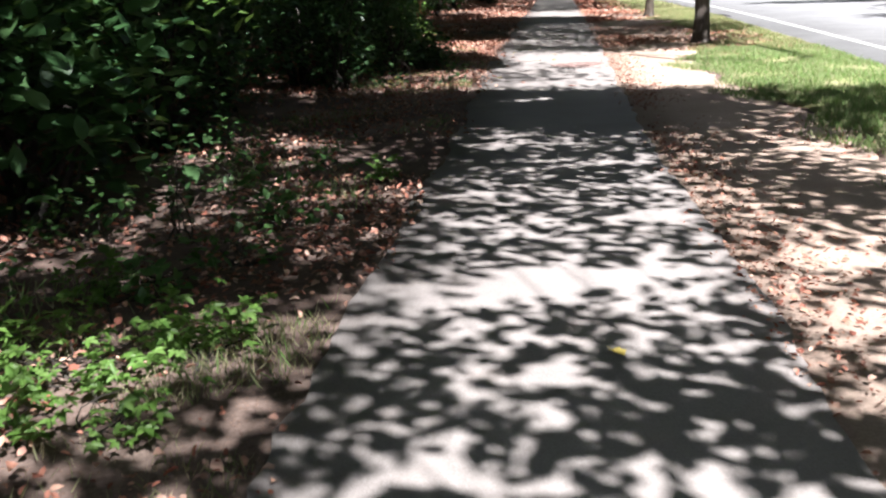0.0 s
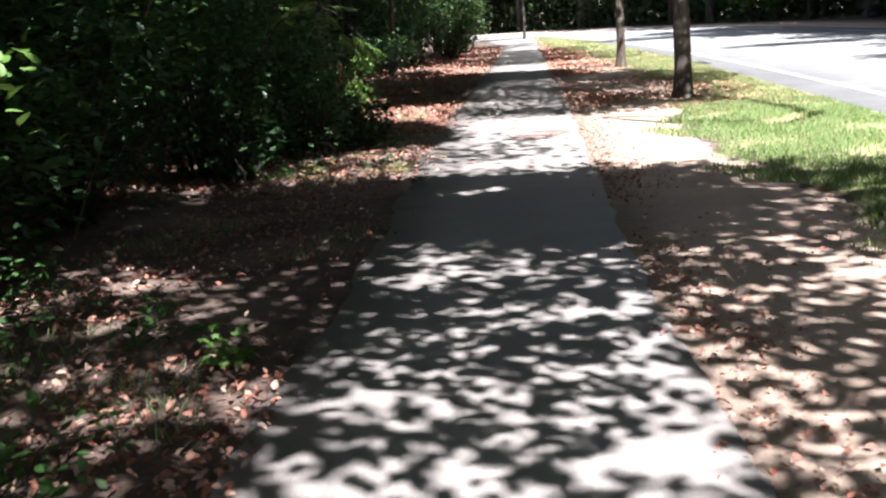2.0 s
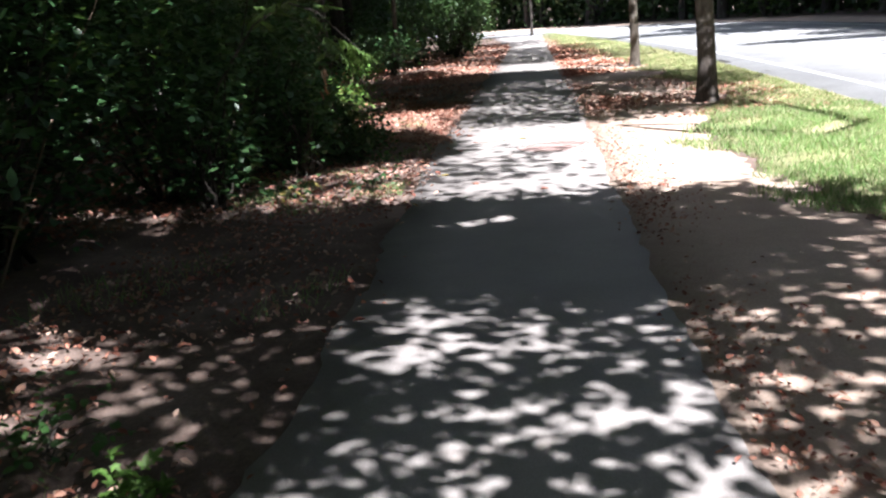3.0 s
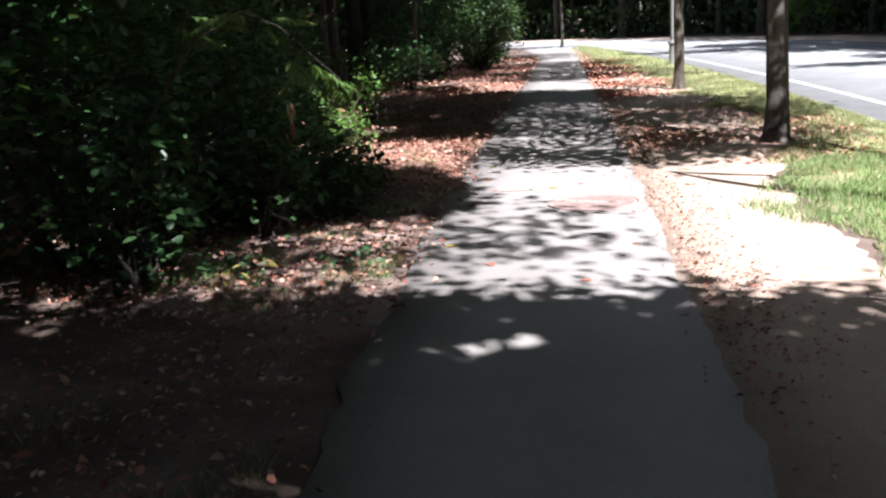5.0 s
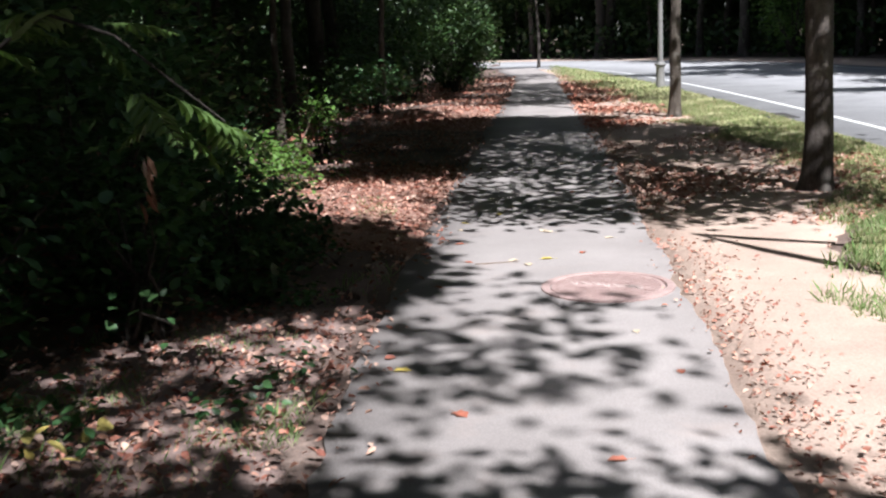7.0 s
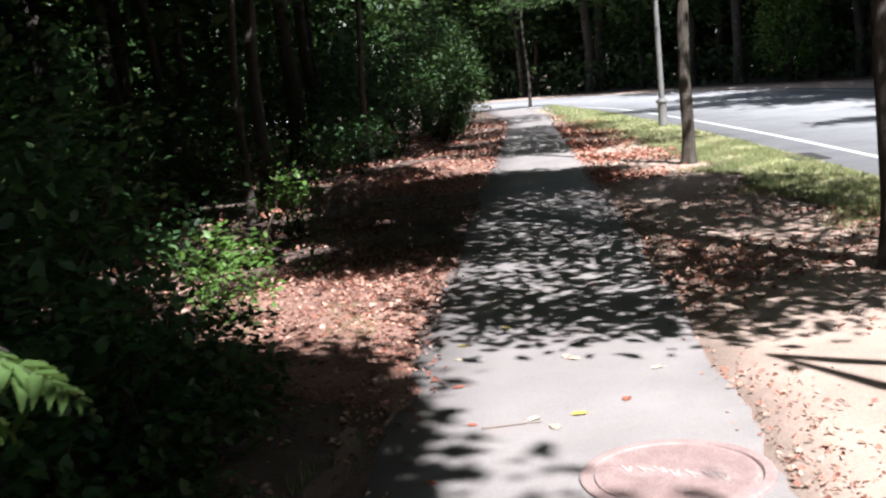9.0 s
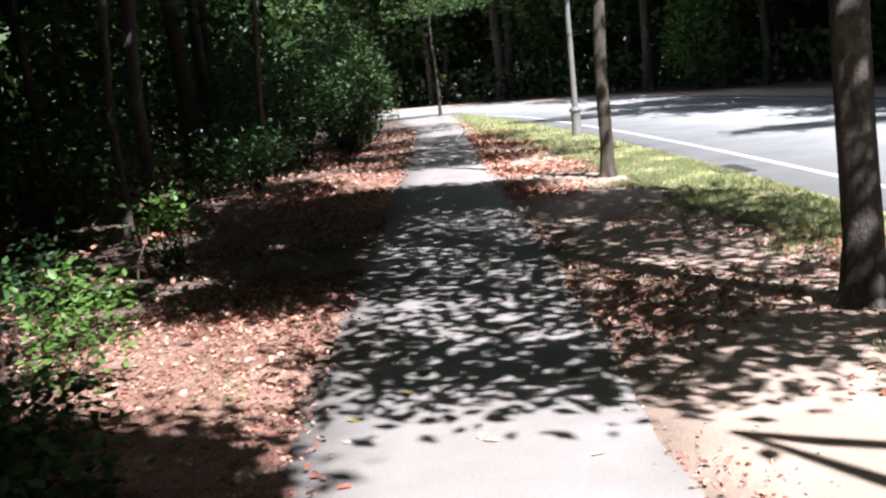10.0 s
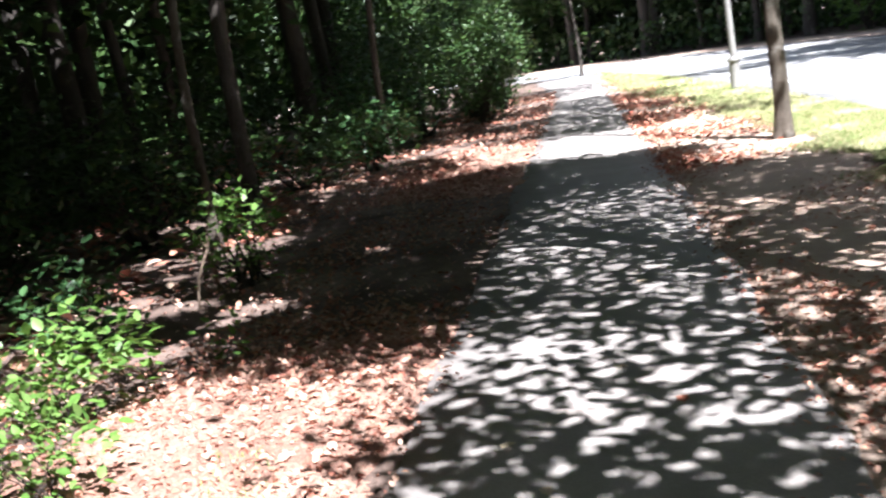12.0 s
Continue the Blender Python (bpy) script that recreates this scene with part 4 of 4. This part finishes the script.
# ---- woods ----
def woods_tree(name, r, height, crown_r, crown_z, n, size, bark, label, group):
    e = thing(name, 0, 0, 0, label, "tree", group)
    z = np.linspace(-0.05, height, 14)
    line = np.stack([np.cumsum(rng.normal(size=14) * 0.06), np.cumsum(rng.normal(size=14) * 0.06), z], 1)
    line[:2, :2] = line[2, :2]
    line[:, :2] -= line[0, :2]
    part("trunk", mesh_of("trunk", *tube(line, r * (1 - 0.65 * z.clip(0) / height), 10, 0.03, 0.3), bark, True), e)
    for i in range(5):
        a = i * 2.4
        s = line[6 + i]
        g = s + np.array([math.cos(a) * crown_r * 0.8, math.sin(a) * crown_r * 0.8, 1.0])
        part("limb", mesh_of("limb", *tube(bent_line(s, g, 6, 0.12), np.linspace(r * 0.35, 0.015, 6), 6), bark, True), e)
    k = max(1, n // 10)
    c = random_ways(k) * (rng.uniform(0.25, 1, (k, 1)) ** 0.5) * np.array([crown_r, crown_r, (height - crown_z) * 0.6])
    c[:, 2] += (height + crown_z) / 2
    c = np.repeat(c, 10, 0) + rng.normal(size=(k * 10, 3)) * 0.35
    part("crown", crown_mesh(c, size, LEAF_WOODS), e)
    return e


def scatter_copies(base, spots):
    for x, y, turn, s in spots:
        m = pose(x, y, 0, 0, 0, turn) @ Matrix.Diagonal((s, s, s, 1))
        c = copy_thing(base, m)
        c.matrix_basis = m


W_GROUP = "trees of the woods"
kinds = [woods_tree("tree", 0.17, 11, 3.2, 3.2, 2600, 0.34, BARK_DARK, "woodland tree with dark bark and dense leaves", W_GROUP),
         woods_tree("tree", 0.11, 9, 2.6, 2.0, 2400, 0.30, BARK, "younger woodland tree with a low leafy crown", W_GROUP),
         woods_tree("tree", 0.22, 13, 3.6, 4.5, 2600, 0.36, BARK_DARK, "thick-stemmed woodland tree under a high crown", W_GROUP)]
PLACES = [(-7.6, 30.0), (-7.2, 33.0), (-9.2, 24.0), (-8.0, 16.5), (-7.8, 19.0), (-5.6, 10.5), (-8.4, 13.0), (-6.0, 4.5), (-8.6, 7.5), (-5.2, -2.5), (-8.5, 0.5)]
PLACES += [(-6.5 + float(rng.uniform(-1.5, 1.5)) - (i % 3) * 5.0, 36.0 + i * 2.6 + float(rng.uniform(-1, 1))) for i in range(12)]
PLACES += [(-11.5 - (i % 2) * 4.5 + float(rng.uniform(-1, 1)), -3.0 + i * 3.4) for i in range(14)]
# the woods across the road, and round the bend
ACROSS = []
for off in (13.5, 16.5, 20.5, 25.0):
    P = road_points(off)
    d = 0.0
    for a, b in zip(P[:-1], P[1:]):
        d += float(np.linalg.norm(b - a))
        if d > 4.2 and a[1] > -25:
            d = 0.0
            ACROSS.append((float(a[0] + rng.uniform(-1.2, 1.2)), float(a[1] + rng.uniform(-1.2, 1.2)), off > 18))
ACROSS = [p for p in ACROSS if p[0] < 45 and p[1] < 130 and p[0] > -50]
tall = [p[2] for p in ACROSS]
ACROSS = [p[:2] for p in ACROSS]
spots = [[], [], []]
# back rows across the road scaled taller, out of view, to block low sky
for i, (x, y) in enumerate(PLACES + ACROSS):
    spots[i % 3].append((x, y, float(rng.uniform(0, 360)), float(rng.uniform(0.9, 1.2)) * (1.0 if i < len(PLACES) else 1.9 if tall[i - len(PLACES)] else 1.35)))
for base, sp in zip(kinds, spots):
    x, y, turn, s = sp[0]
    scatter_copies(base, sp[1:])
    base.matrix_basis = pose(x, y, 0, 0, 0, turn) @ Matrix.Diagonal((s, s, s, 1))


def stem_tree(x, y, r, height, lean, bark, label):
    """A bare stem whose crown is far above."""
    e = thing("tree", x, y, 0, label, "tree", W_GROUP)
    z = np.linspace(-0.05, height, 16)
    line = np.stack([lean[0] * z + 0.05 * np.sin(z * 1.3 + x), lean[1] * z + 0.04 * np.sin(z), z], 1)
    line[:, :2] -= line[0, :2]
    part("trunk", mesh_of("trunk", *tube(line, r * (1 - 0.4 * z.clip(0) / height), 12, 0.03, 0.35), bark, True), e)
    k = 90
    c = random_ways(k) * rng.uniform(0.3, 1, (k, 1)) * np.array([2.2, 2.2, 1.4]) + line[-1]
    c = np.repeat(c, 10, 0) + rng.normal(size=(k * 10, 3)) * 0.3
    part("crown", crown_mesh(c, 0.3, LEAF_WOODS), e)
    return e


stem_tree(-3.95, 25.1, 0.06, 7.5, (0.035, 0.0), BARK_PALE, "thin pale-barked young tree at the wood's edge")
stem_tree(-4.4, 28.0, 0.115, 9.5, (0.04, 0.0), BARK, "stout woodland trunk with sun-flecked bark")
stem_tree(-6.6, 29.6, 0.10, 9.0, (0.0, 0.0), BARK_DARK, "dark upright trunk inside the wood")
stem_tree(-3.4, 33.5, 0.07, 7.5, (0.02, 0.0), BARK, "slim grey trunk at the wood's edge")


# ---- shrubs and plants ----
def shrub(x, y, rx, ry, h, n, size, material, label, group="shrubs at the wood's edge", name="shrub", low=0.05, wide=0.6, leaves=broad_leaves, stem=1.0):
    """A shrub: stems from the foot to leafy sprays."""
    e = thing(name, x, y, 0, label, name.replace("_", " "), group)
    k = max(1, n // 9)
    c = random_ways(k) * (rng.uniform(0.15, 1, (k, 1)) ** 0.45) * np.array([rx, ry, h * 0.5])
    c[:, 2] += h * 0.5 + low
    c[:, 2] = np.maximum(c[:, 2], 0.04)
    sel = c[rng.permutation(k)[:min(k, 14 if stem == 1 else 3)]]
    part("stem", mesh_of("stem", *join([tube(bent_line((rng.uniform(-.1, .1), rng.uniform(-.1, .1), -0.02), g, 6, 0.04), np.linspace(0.010 + 0.008 * h, 0.003, 6) * stem * (0.35 if h < 0.6 else 1), 5) for g in sel]), BARK_DARK, True), e, kind="stuff")
    p = np.repeat(c, 9, 0)
    out = unit(p * np.array([1, 1, 0.3]) + 1e-6)
    p = p + rng.normal(size=p.shape) * size * 1.1
    p[:, 2] = np.maximum(p[:, 2], 0.03)
    m = len(p)
    up = unit(np.array([0, 0, 1.0]) + random_ways(m) * 0.6 + out * 0.3)
    L = rng.uniform(0.6, 1.25, m) * size
    v, f = leaves(p, np.cross(up, random_ways(m)) + out * 0.5, up, L, L * wide)
    v[:, 2] = np.maximum(v[:, 2], 0.012)
    part("foliage", mesh_of("foliage", v, f, material, leaves is broad_leaves), e)
    return e


DARK_SHRUB = "dense dark-leaved shrub at the wood's edge"
for x, y, rx, ry, h, n, s in [(-3.0, 5.4, 0.75, 1.0, 1.9, 1500, 0.15), (-3.2, 8.0, 0.9, 1.3, 1.9, 2600, 0.10), (-3.3, 10.2, 0.9, 1.2, 2.1, 2600, 0.09),
                              (-3.0, 12.6, 0.9, 1.2, 2.0, 2600, 0.09), (-2.75, 14.6, 0.95, 1.1, 1.9, 2600, 0.09), (-2.9, 16.2, 0.8, 0.9, 2.2, 2400, 0.08), (-4.2, 3.0, 1.0, 1.4, 2.0, 1400, 0.14),
                              (-5.2, 13.5, 1.4, 2.0, 2.6, 1800, 0.14), (-5.6, 8.5, 1.4, 2.0, 2.6, 1800, 0.14), (-4.6, 17.6, 1.2, 1.4, 2.4, 2000, 0.12), (-6.0, 20.5, 1.4, 2.0, 2.2, 1600, 0.14),
                              (-3.4, 31.5, 0.8, 1.2, 1.0, 1200, 0.10), (-3.9, 35.5, 1.3, 2.0, 2.0, 2000, 0.12), (-4.6, 40.0, 1.5, 2.0, 3.2, 2600, 0.14), (-5.6, 45.0, 1.8, 2.0, 3.6, 2600, 0.15),
                              (-7.5, 26.0, 1.8, 2.0, 1.6, 1500, 0.14), (-8.5, 30.5, 1.8, 2.0, 2.0, 1500, 0.16), (-8.0, 36.0, 2.0, 2.0, 2.4, 1500, 0.16), (-5.4, 22.8, 0.9, 1.0, 1.2, 900, 0.10),
                              (-4.9, 25.6, 1.1, 1.2, 1.5, 1500, 0.11), (-5.8, 29.0, 1.3, 1.5, 1.8, 1500, 0.13), (-4.2, 29.8, 0.9, 1.0, 1.0, 1000, 0.10), (-6.4, 25.0, 1.2, 1.4, 2.2, 1400, 0.13)]:
    # shrubs deeper in the wood take a darker leaf colour, adding to their shade
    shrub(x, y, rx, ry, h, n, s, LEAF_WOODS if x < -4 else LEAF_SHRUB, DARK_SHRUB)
shrub(-2.35, 14.2, 0.45, 0.6, 0.95, 620, 0.08, LEAF_SHRUB, "low dark shrub in deep shade at the litter's edge")
shrub(-2.0, 13.6, 0.38, 0.5, 1.15, 620, 0.08, LEAF_SHRUB, "low dark shrub in deep shade at the litter's edge")
shrub(-2.0, 14.9, 0.36, 0.5, 0.9, 560, 0.08, LEAF_SHRUB, "low dark shrub in deep shade at the litter's edge")
shrub(-2.45, 12.0, 0.4, 0.5, 1.0, 560, 0.08, LEAF_SHRUB, "low dark shrub in deep shade at the litter's edge")
shrub(-2.6, 12.7, 0.42, 0.5, 0.85, 520, 0.08, LEAF_SHRUB, "low dark shrub in deep shade at the litter's edge")
shrub(-2.2, 15.6, 0.4, 0.6, 0.7, 480, 0.075, LEAF_SHRUB, "low dark shrub in deep shade at the litter's edge")
# low plants added in the darker woods leaf, to deepen the shade here
for x, y, w, h, n in [(-1.75, 15.0, 0.38, 0.45, 420), (-1.72, 15.9, 0.32, 0.35, 320), (-2.15, 16.5, 0.45, 0.45, 420), (-1.65, 14.25, 0.30, 0.35, 320), (-2.3, 17.0, 0.35, 0.4, 300)]:
    shrub(x, y, w, w, h, n, 0.07, LEAF_WOODS, "low plant in deep shade, leaf colour darkened to match it", "low plants by the path", "ground_plant", 0.0)
# the bright leaf colour stands for sun on this far bush
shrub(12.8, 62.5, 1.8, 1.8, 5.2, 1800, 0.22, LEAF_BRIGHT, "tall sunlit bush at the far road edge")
# bushes at the bend use the darker woods leaf to stand for shade
shrub(-2.5, 42.0, 1.25, 1.8, 3.8, 4200, 0.13, LEAF_WOODS, "tall sun-speckled bush at the path's bend")
for x, y, rx, ry, h, n in [(-2.1, 39.6, 0.8, 1.0, 2.6, 2400), (-2.0, 44.5, 1.0, 1.4, 3.4, 3000), (-3.2, 46.5, 1.4, 1.2, 3.6, 2600), (-3.3, 37.6, 0.9, 1.1, 2.4, 2000), (-2.4, 49.0, 1.3, 1.2, 3.0, 2200), (-4.4, 50.5, 1.6, 1.2, 3.6, 2200)]:
    shrub(x, y, rx, ry, h, n, 0.12, LEAF_WOODS, "dark leafy bush hanging over the path's bend", "bushes at the bend")
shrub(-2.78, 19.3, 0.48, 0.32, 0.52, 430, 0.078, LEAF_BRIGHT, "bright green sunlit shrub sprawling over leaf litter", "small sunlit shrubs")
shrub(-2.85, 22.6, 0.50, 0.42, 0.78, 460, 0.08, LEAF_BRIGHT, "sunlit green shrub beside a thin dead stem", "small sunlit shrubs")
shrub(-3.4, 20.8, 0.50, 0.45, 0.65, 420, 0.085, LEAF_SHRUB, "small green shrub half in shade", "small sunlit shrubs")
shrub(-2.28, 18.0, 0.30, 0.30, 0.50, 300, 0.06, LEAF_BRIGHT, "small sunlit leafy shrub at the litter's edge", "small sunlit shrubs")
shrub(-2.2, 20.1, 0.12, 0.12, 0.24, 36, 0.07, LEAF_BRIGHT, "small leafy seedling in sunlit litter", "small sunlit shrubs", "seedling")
shrub(-2.9, 17.2, 0.5, 0.55, 1.1, 700, 0.08, LEAF_SHRUB, "low dark shrub in deep shade at the litter's edge")
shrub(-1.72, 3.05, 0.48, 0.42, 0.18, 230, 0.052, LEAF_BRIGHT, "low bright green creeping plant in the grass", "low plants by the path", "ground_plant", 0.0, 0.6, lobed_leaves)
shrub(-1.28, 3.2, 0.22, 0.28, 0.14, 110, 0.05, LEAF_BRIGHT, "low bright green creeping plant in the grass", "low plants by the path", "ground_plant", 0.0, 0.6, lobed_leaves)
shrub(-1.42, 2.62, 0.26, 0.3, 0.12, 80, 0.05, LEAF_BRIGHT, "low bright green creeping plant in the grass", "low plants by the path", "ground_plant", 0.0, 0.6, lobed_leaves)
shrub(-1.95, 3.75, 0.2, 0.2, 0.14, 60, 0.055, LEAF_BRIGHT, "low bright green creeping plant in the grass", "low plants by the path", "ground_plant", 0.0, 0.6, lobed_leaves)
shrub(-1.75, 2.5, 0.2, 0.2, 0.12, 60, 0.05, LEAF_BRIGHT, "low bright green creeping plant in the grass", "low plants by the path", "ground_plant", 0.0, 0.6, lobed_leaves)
shrub(-1.98, 4.95, 0.08, 0.08, 0.48, 70, 0.06, LEAF_SHRUB, "single upright leafy weed stem", "low plants by the path", "weed", 0.05)
shrub(-1.45, 5.3, 0.3, 0.5, 0.28, 190, 0.06, LEAF_WEED, "straggling green weeds in shaded litter", "low plants by the path", "weed", 0.0)
shrub(-1.18, 6.5, 0.12, 0.14, 0.14, 45, 0.05, LEAF_BRIGHT, "small bright weed at the path's edge", "low plants by the path", "weed", 0.0, 0.6, lobed_leaves)
shrub(-1.75, 4.1, 0.3, 0.3, 0.2, 110, 0.07, LEAF_WEED, "straggling green weeds in shaded litter", "low plants by the path", "weed", 0.0)
for x, y, w, h, n in [(-2.1, 6.2, 0.35, 0.3, 170), (-1.55, 6.9, 0.28, 0.22, 120), (-2.5, 4.9, 0.35, 0.35, 170), (-2.3, 7.4, 0.3, 0.3, 130), (-1.5, 4.5, 0.25, 0.18, 90), (-2.4, 3.6, 0.35, 0.3, 150), (-2.9, 16.6, 0.3, 0.3, 130),
                      (-1.75, 14.5, 0.3, 0.16, 110), (-1.45, 15.4, 0.25, 0.14, 90), (-1.9, 15.9, 0.3, 0.2, 120), (-1.3, 14.3, 0.2, 0.12, 60)]:
    shrub(x, y, w, w, h, n, 0.05, LEAF_WEED, "straggling green weeds in shaded litter", "low plants by the path", "weed", 0.0)
shrub(-1.2, 12.6, 0.25, 0.4, 0.16, 120, 0.05, LEAF_SHRUB, "sparse weeds in dry litter", "low plants by the path", "weed", 0.0)
shrub(-1.9, 12.2, 0.25, 0.3, 0.2, 120, 0.06, LEAF_SHRUB, "sparse weeds in dry litter", "low plants by the path", "weed", 0.0)


def frond(parent, m, length=0.5, pairs=9):
    """A feathered leaf: a thin rib and paired leaflets, each a piece of its own."""
    rib = part("frond", RIB, parent)
    rib.matrix_basis = m
    for i in range(pairs):
        s = 0.15 + 0.85 * i / (pairs - 1)
        size = length * 0.42 * math.sin(min(1, s * 0.8 + 0.2) * math.pi * 0.85 + 0.3)
        for sd in (-1, 1):
            q = part("leaflet", LEAFLET, rib)
            q.matrix_basis = pose(0, s * length, -0.22 * length * s * s, float(rng.uniform(-24, -6)), 0, sd * -float(rng.uniform(52, 70))) @ Matrix.Diagonal((size, size, size, 1))


RIB_T = np.linspace(0, 1, 8)
RIB = mesh_of("rib", *tube(np.stack([np.zeros(8), RIB_T * 0.5, -0.11 * RIB_T ** 2], 1), np.linspace(0.004, 0.0015, 8), 4), LEAF_FROND)
LEAFLET = mesh_of("leaflet", *leaf_cloud(np.zeros((1, 3)), np.array([[0, 1.0, 0]]), np.array([[0, 0, 1.0]]), 1.0, 0.33, True), LEAF_FROND)


def frond_sapling(x, y, h, bend, fronds, label, line=None):
    e = thing("sapling", x, y, 0, label, "sapling", "feathery saplings")
    line = bent_line((0, 0, -0.02), (bend, -0.05, h), 8, 0.03) if line is None else np.asarray(line, float)
    part("stem", mesh_of("stem", *tube(line, np.linspace(0.011, 0.004, len(line)), 6), BARK_DARK, True), e)
    for dx, dy, z, turn, tilt, s in fronds:
        frond(e, pose(dx, dy, z, tilt, 0, turn) @ Matrix.Diagonal((s, s, s, 1)))
    return e


sapling = frond_sapling(-2.3, 12.0, 1.62, 1.2, [
    (0.92, 0.35, 1.30, -62, -24, 0.68), (0.88, 0.45, 1.21, -66, -38, 0.62), (0.84, 0.20, 1.34, -110, -36, 0.6), (1.00, 0.50, 1.20, -30, -30, 0.55),
    (0.94, 0.40, 1.26, 105, -24, 0.55), (1.00, 0.44, 1.22, -85, -20, 0.62), (0.62, 0.02, 1.62, 118, -14, 0.65), (0.70, 0.05, 1.62, 60, -8, 0.6), (0.80, 0.12, 1.56, -84, 2, 0.5), (0.76, 0.10, 1.52, -60, -40, 0.45)],
    "feathery-leaved sapling arching from the wood's edge",
    [(-0.55, 0.75, -0.02), (-0.40, 0.62, 0.5), (-0.10, 0.40, 1.0), (0.30, 0.18, 1.45), (0.62, 0.06, 1.60), (0.82, 0.15, 1.52), (0.95, 0.30, 1.36), (1.10, 0.48, 1.18)])
frond_sapling(-2.62, 12.2, 1.85, 0.65, [(0.58, 0, 1.60, -80, -4, 0.7), (0.55, 0, 1.52, -20, -8, 0.7), (0.45, 0, 1.75, -140, 5, 0.7), (0.4, 0, 1.8, 60, 10, 0.7)],
              "feathery-leaved sapling in the shade")
WL = np.array([(0.80 - 0.008 * i, 0.5, 1.06 - 0.022 * i) for i in range(9)]) + rng.normal(size=(9, 3)) * 0.02
part("withered_frond", mesh_of("withered_frond", *leaf_cloud(WL, np.array([0.15, 0, -1.0]) + rng.normal(size=(9, 3)) * 0.25, random_ways(9, 0.1), 0.10, 0.024, True), LITTER), sapling,
     "withered reddish frond hanging down", "stuff")
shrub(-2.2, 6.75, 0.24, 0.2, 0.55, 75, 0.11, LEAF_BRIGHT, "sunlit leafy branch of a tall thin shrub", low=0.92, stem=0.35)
shrub(-1.84, 12.0, 0.12, 0.10, 0.14, 9, 0.085, YELLOW_LEAF, "yellowing weed in sunlit litter", "low plants by the path", "weed", 0.0)

# thin leaning stems among the shrubs
for a, b, r in [((-3.1, 9.6, 0), (-2.6, 10.8, 1.9), 0.012), ((-3.0, 21.8, 0), (-2.72, 21.8, 0.85), 0.011), ((-3.0, 22.5, 0), (-3.1, 22.4, 0.5), 0.03)]:
    st = new("dead_stem", mesh_of("dead_stem", *tube(bent_line(a, b, 8, 0.02), np.linspace(r, r * 0.4, 8), 6), TWIG, True))
    tagged(st, "thin bare dead stem leaning in the undergrowth", "dead stem", "dead stems")


# ---- far woods that close the view ----
def far_woods(name, line, h, n, size, label, depth=1.3):
    """A thick belt of foliage along a line, with its trunks, as one mass."""
    P = np.asarray(line, float)
    seg = np.linalg.norm(np.diff(P, axis=0), axis=1)
    d = np.concatenate([[0], np.cumsum(seg)])
    s = rng.uniform(0, d[-1], n)
    p = np.stack([np.interp(s, d, P[:, 0]), np.interp(s, d, P[:, 1])], 1) + rng.normal(size=(n, 2)) * depth
    z = rng.uniform(0, 1, n) ** 0.9 * h
    pos = np.column_stack([p, z])
    up = unit(np.array([0, 0, 0.7]) + random_ways(n))
    L = rng.uniform(0.6, 1.3, n) * size
    ob = new(name, mesh_of(name, *leaf_cloud(pos, random_ways(n), up, L, L * 0.75), LEAF_WOODS))
    return tagged(ob, label, "woods", kind="stuff")


far_woods("far_woods", [(-17, -30), (-18, 20), (-17, 60), (-30, 75)], 13, 30000, 0.8, "dark dense woods behind the path's edge")
ahead = slice(34, None)
far_woods("far_woods", road_points(14.0)[ahead], 2.2, 9000, 0.32, "shaded undergrowth across the road", 0.9)
far_woods("far_woods", road_points(20.0)[ahead], 9, 60000, 0.5, "dark woods across the road")
far_woods("far_woods", road_points(27.0)[ahead], 16, 60000, 0.85, "dark dense woods across the road")
far_woods("far_woods", road_points(24.0)[:40], 14, 16000, 1.0, "dark woods beside the road")
far_woods("far_woods", [(-4.8, 50.5), (-12, 54), (-30, 64)], 5.0, 16000, 0.35, "shaded thicket inside the bend", 0.8)
# added out of view, closing off the sky behind the start
far_woods("far_woods", [(-20, -28), (30, -28), (34, -20)], 12, 9000, 1.1, "dense woods added behind the start, out of view")
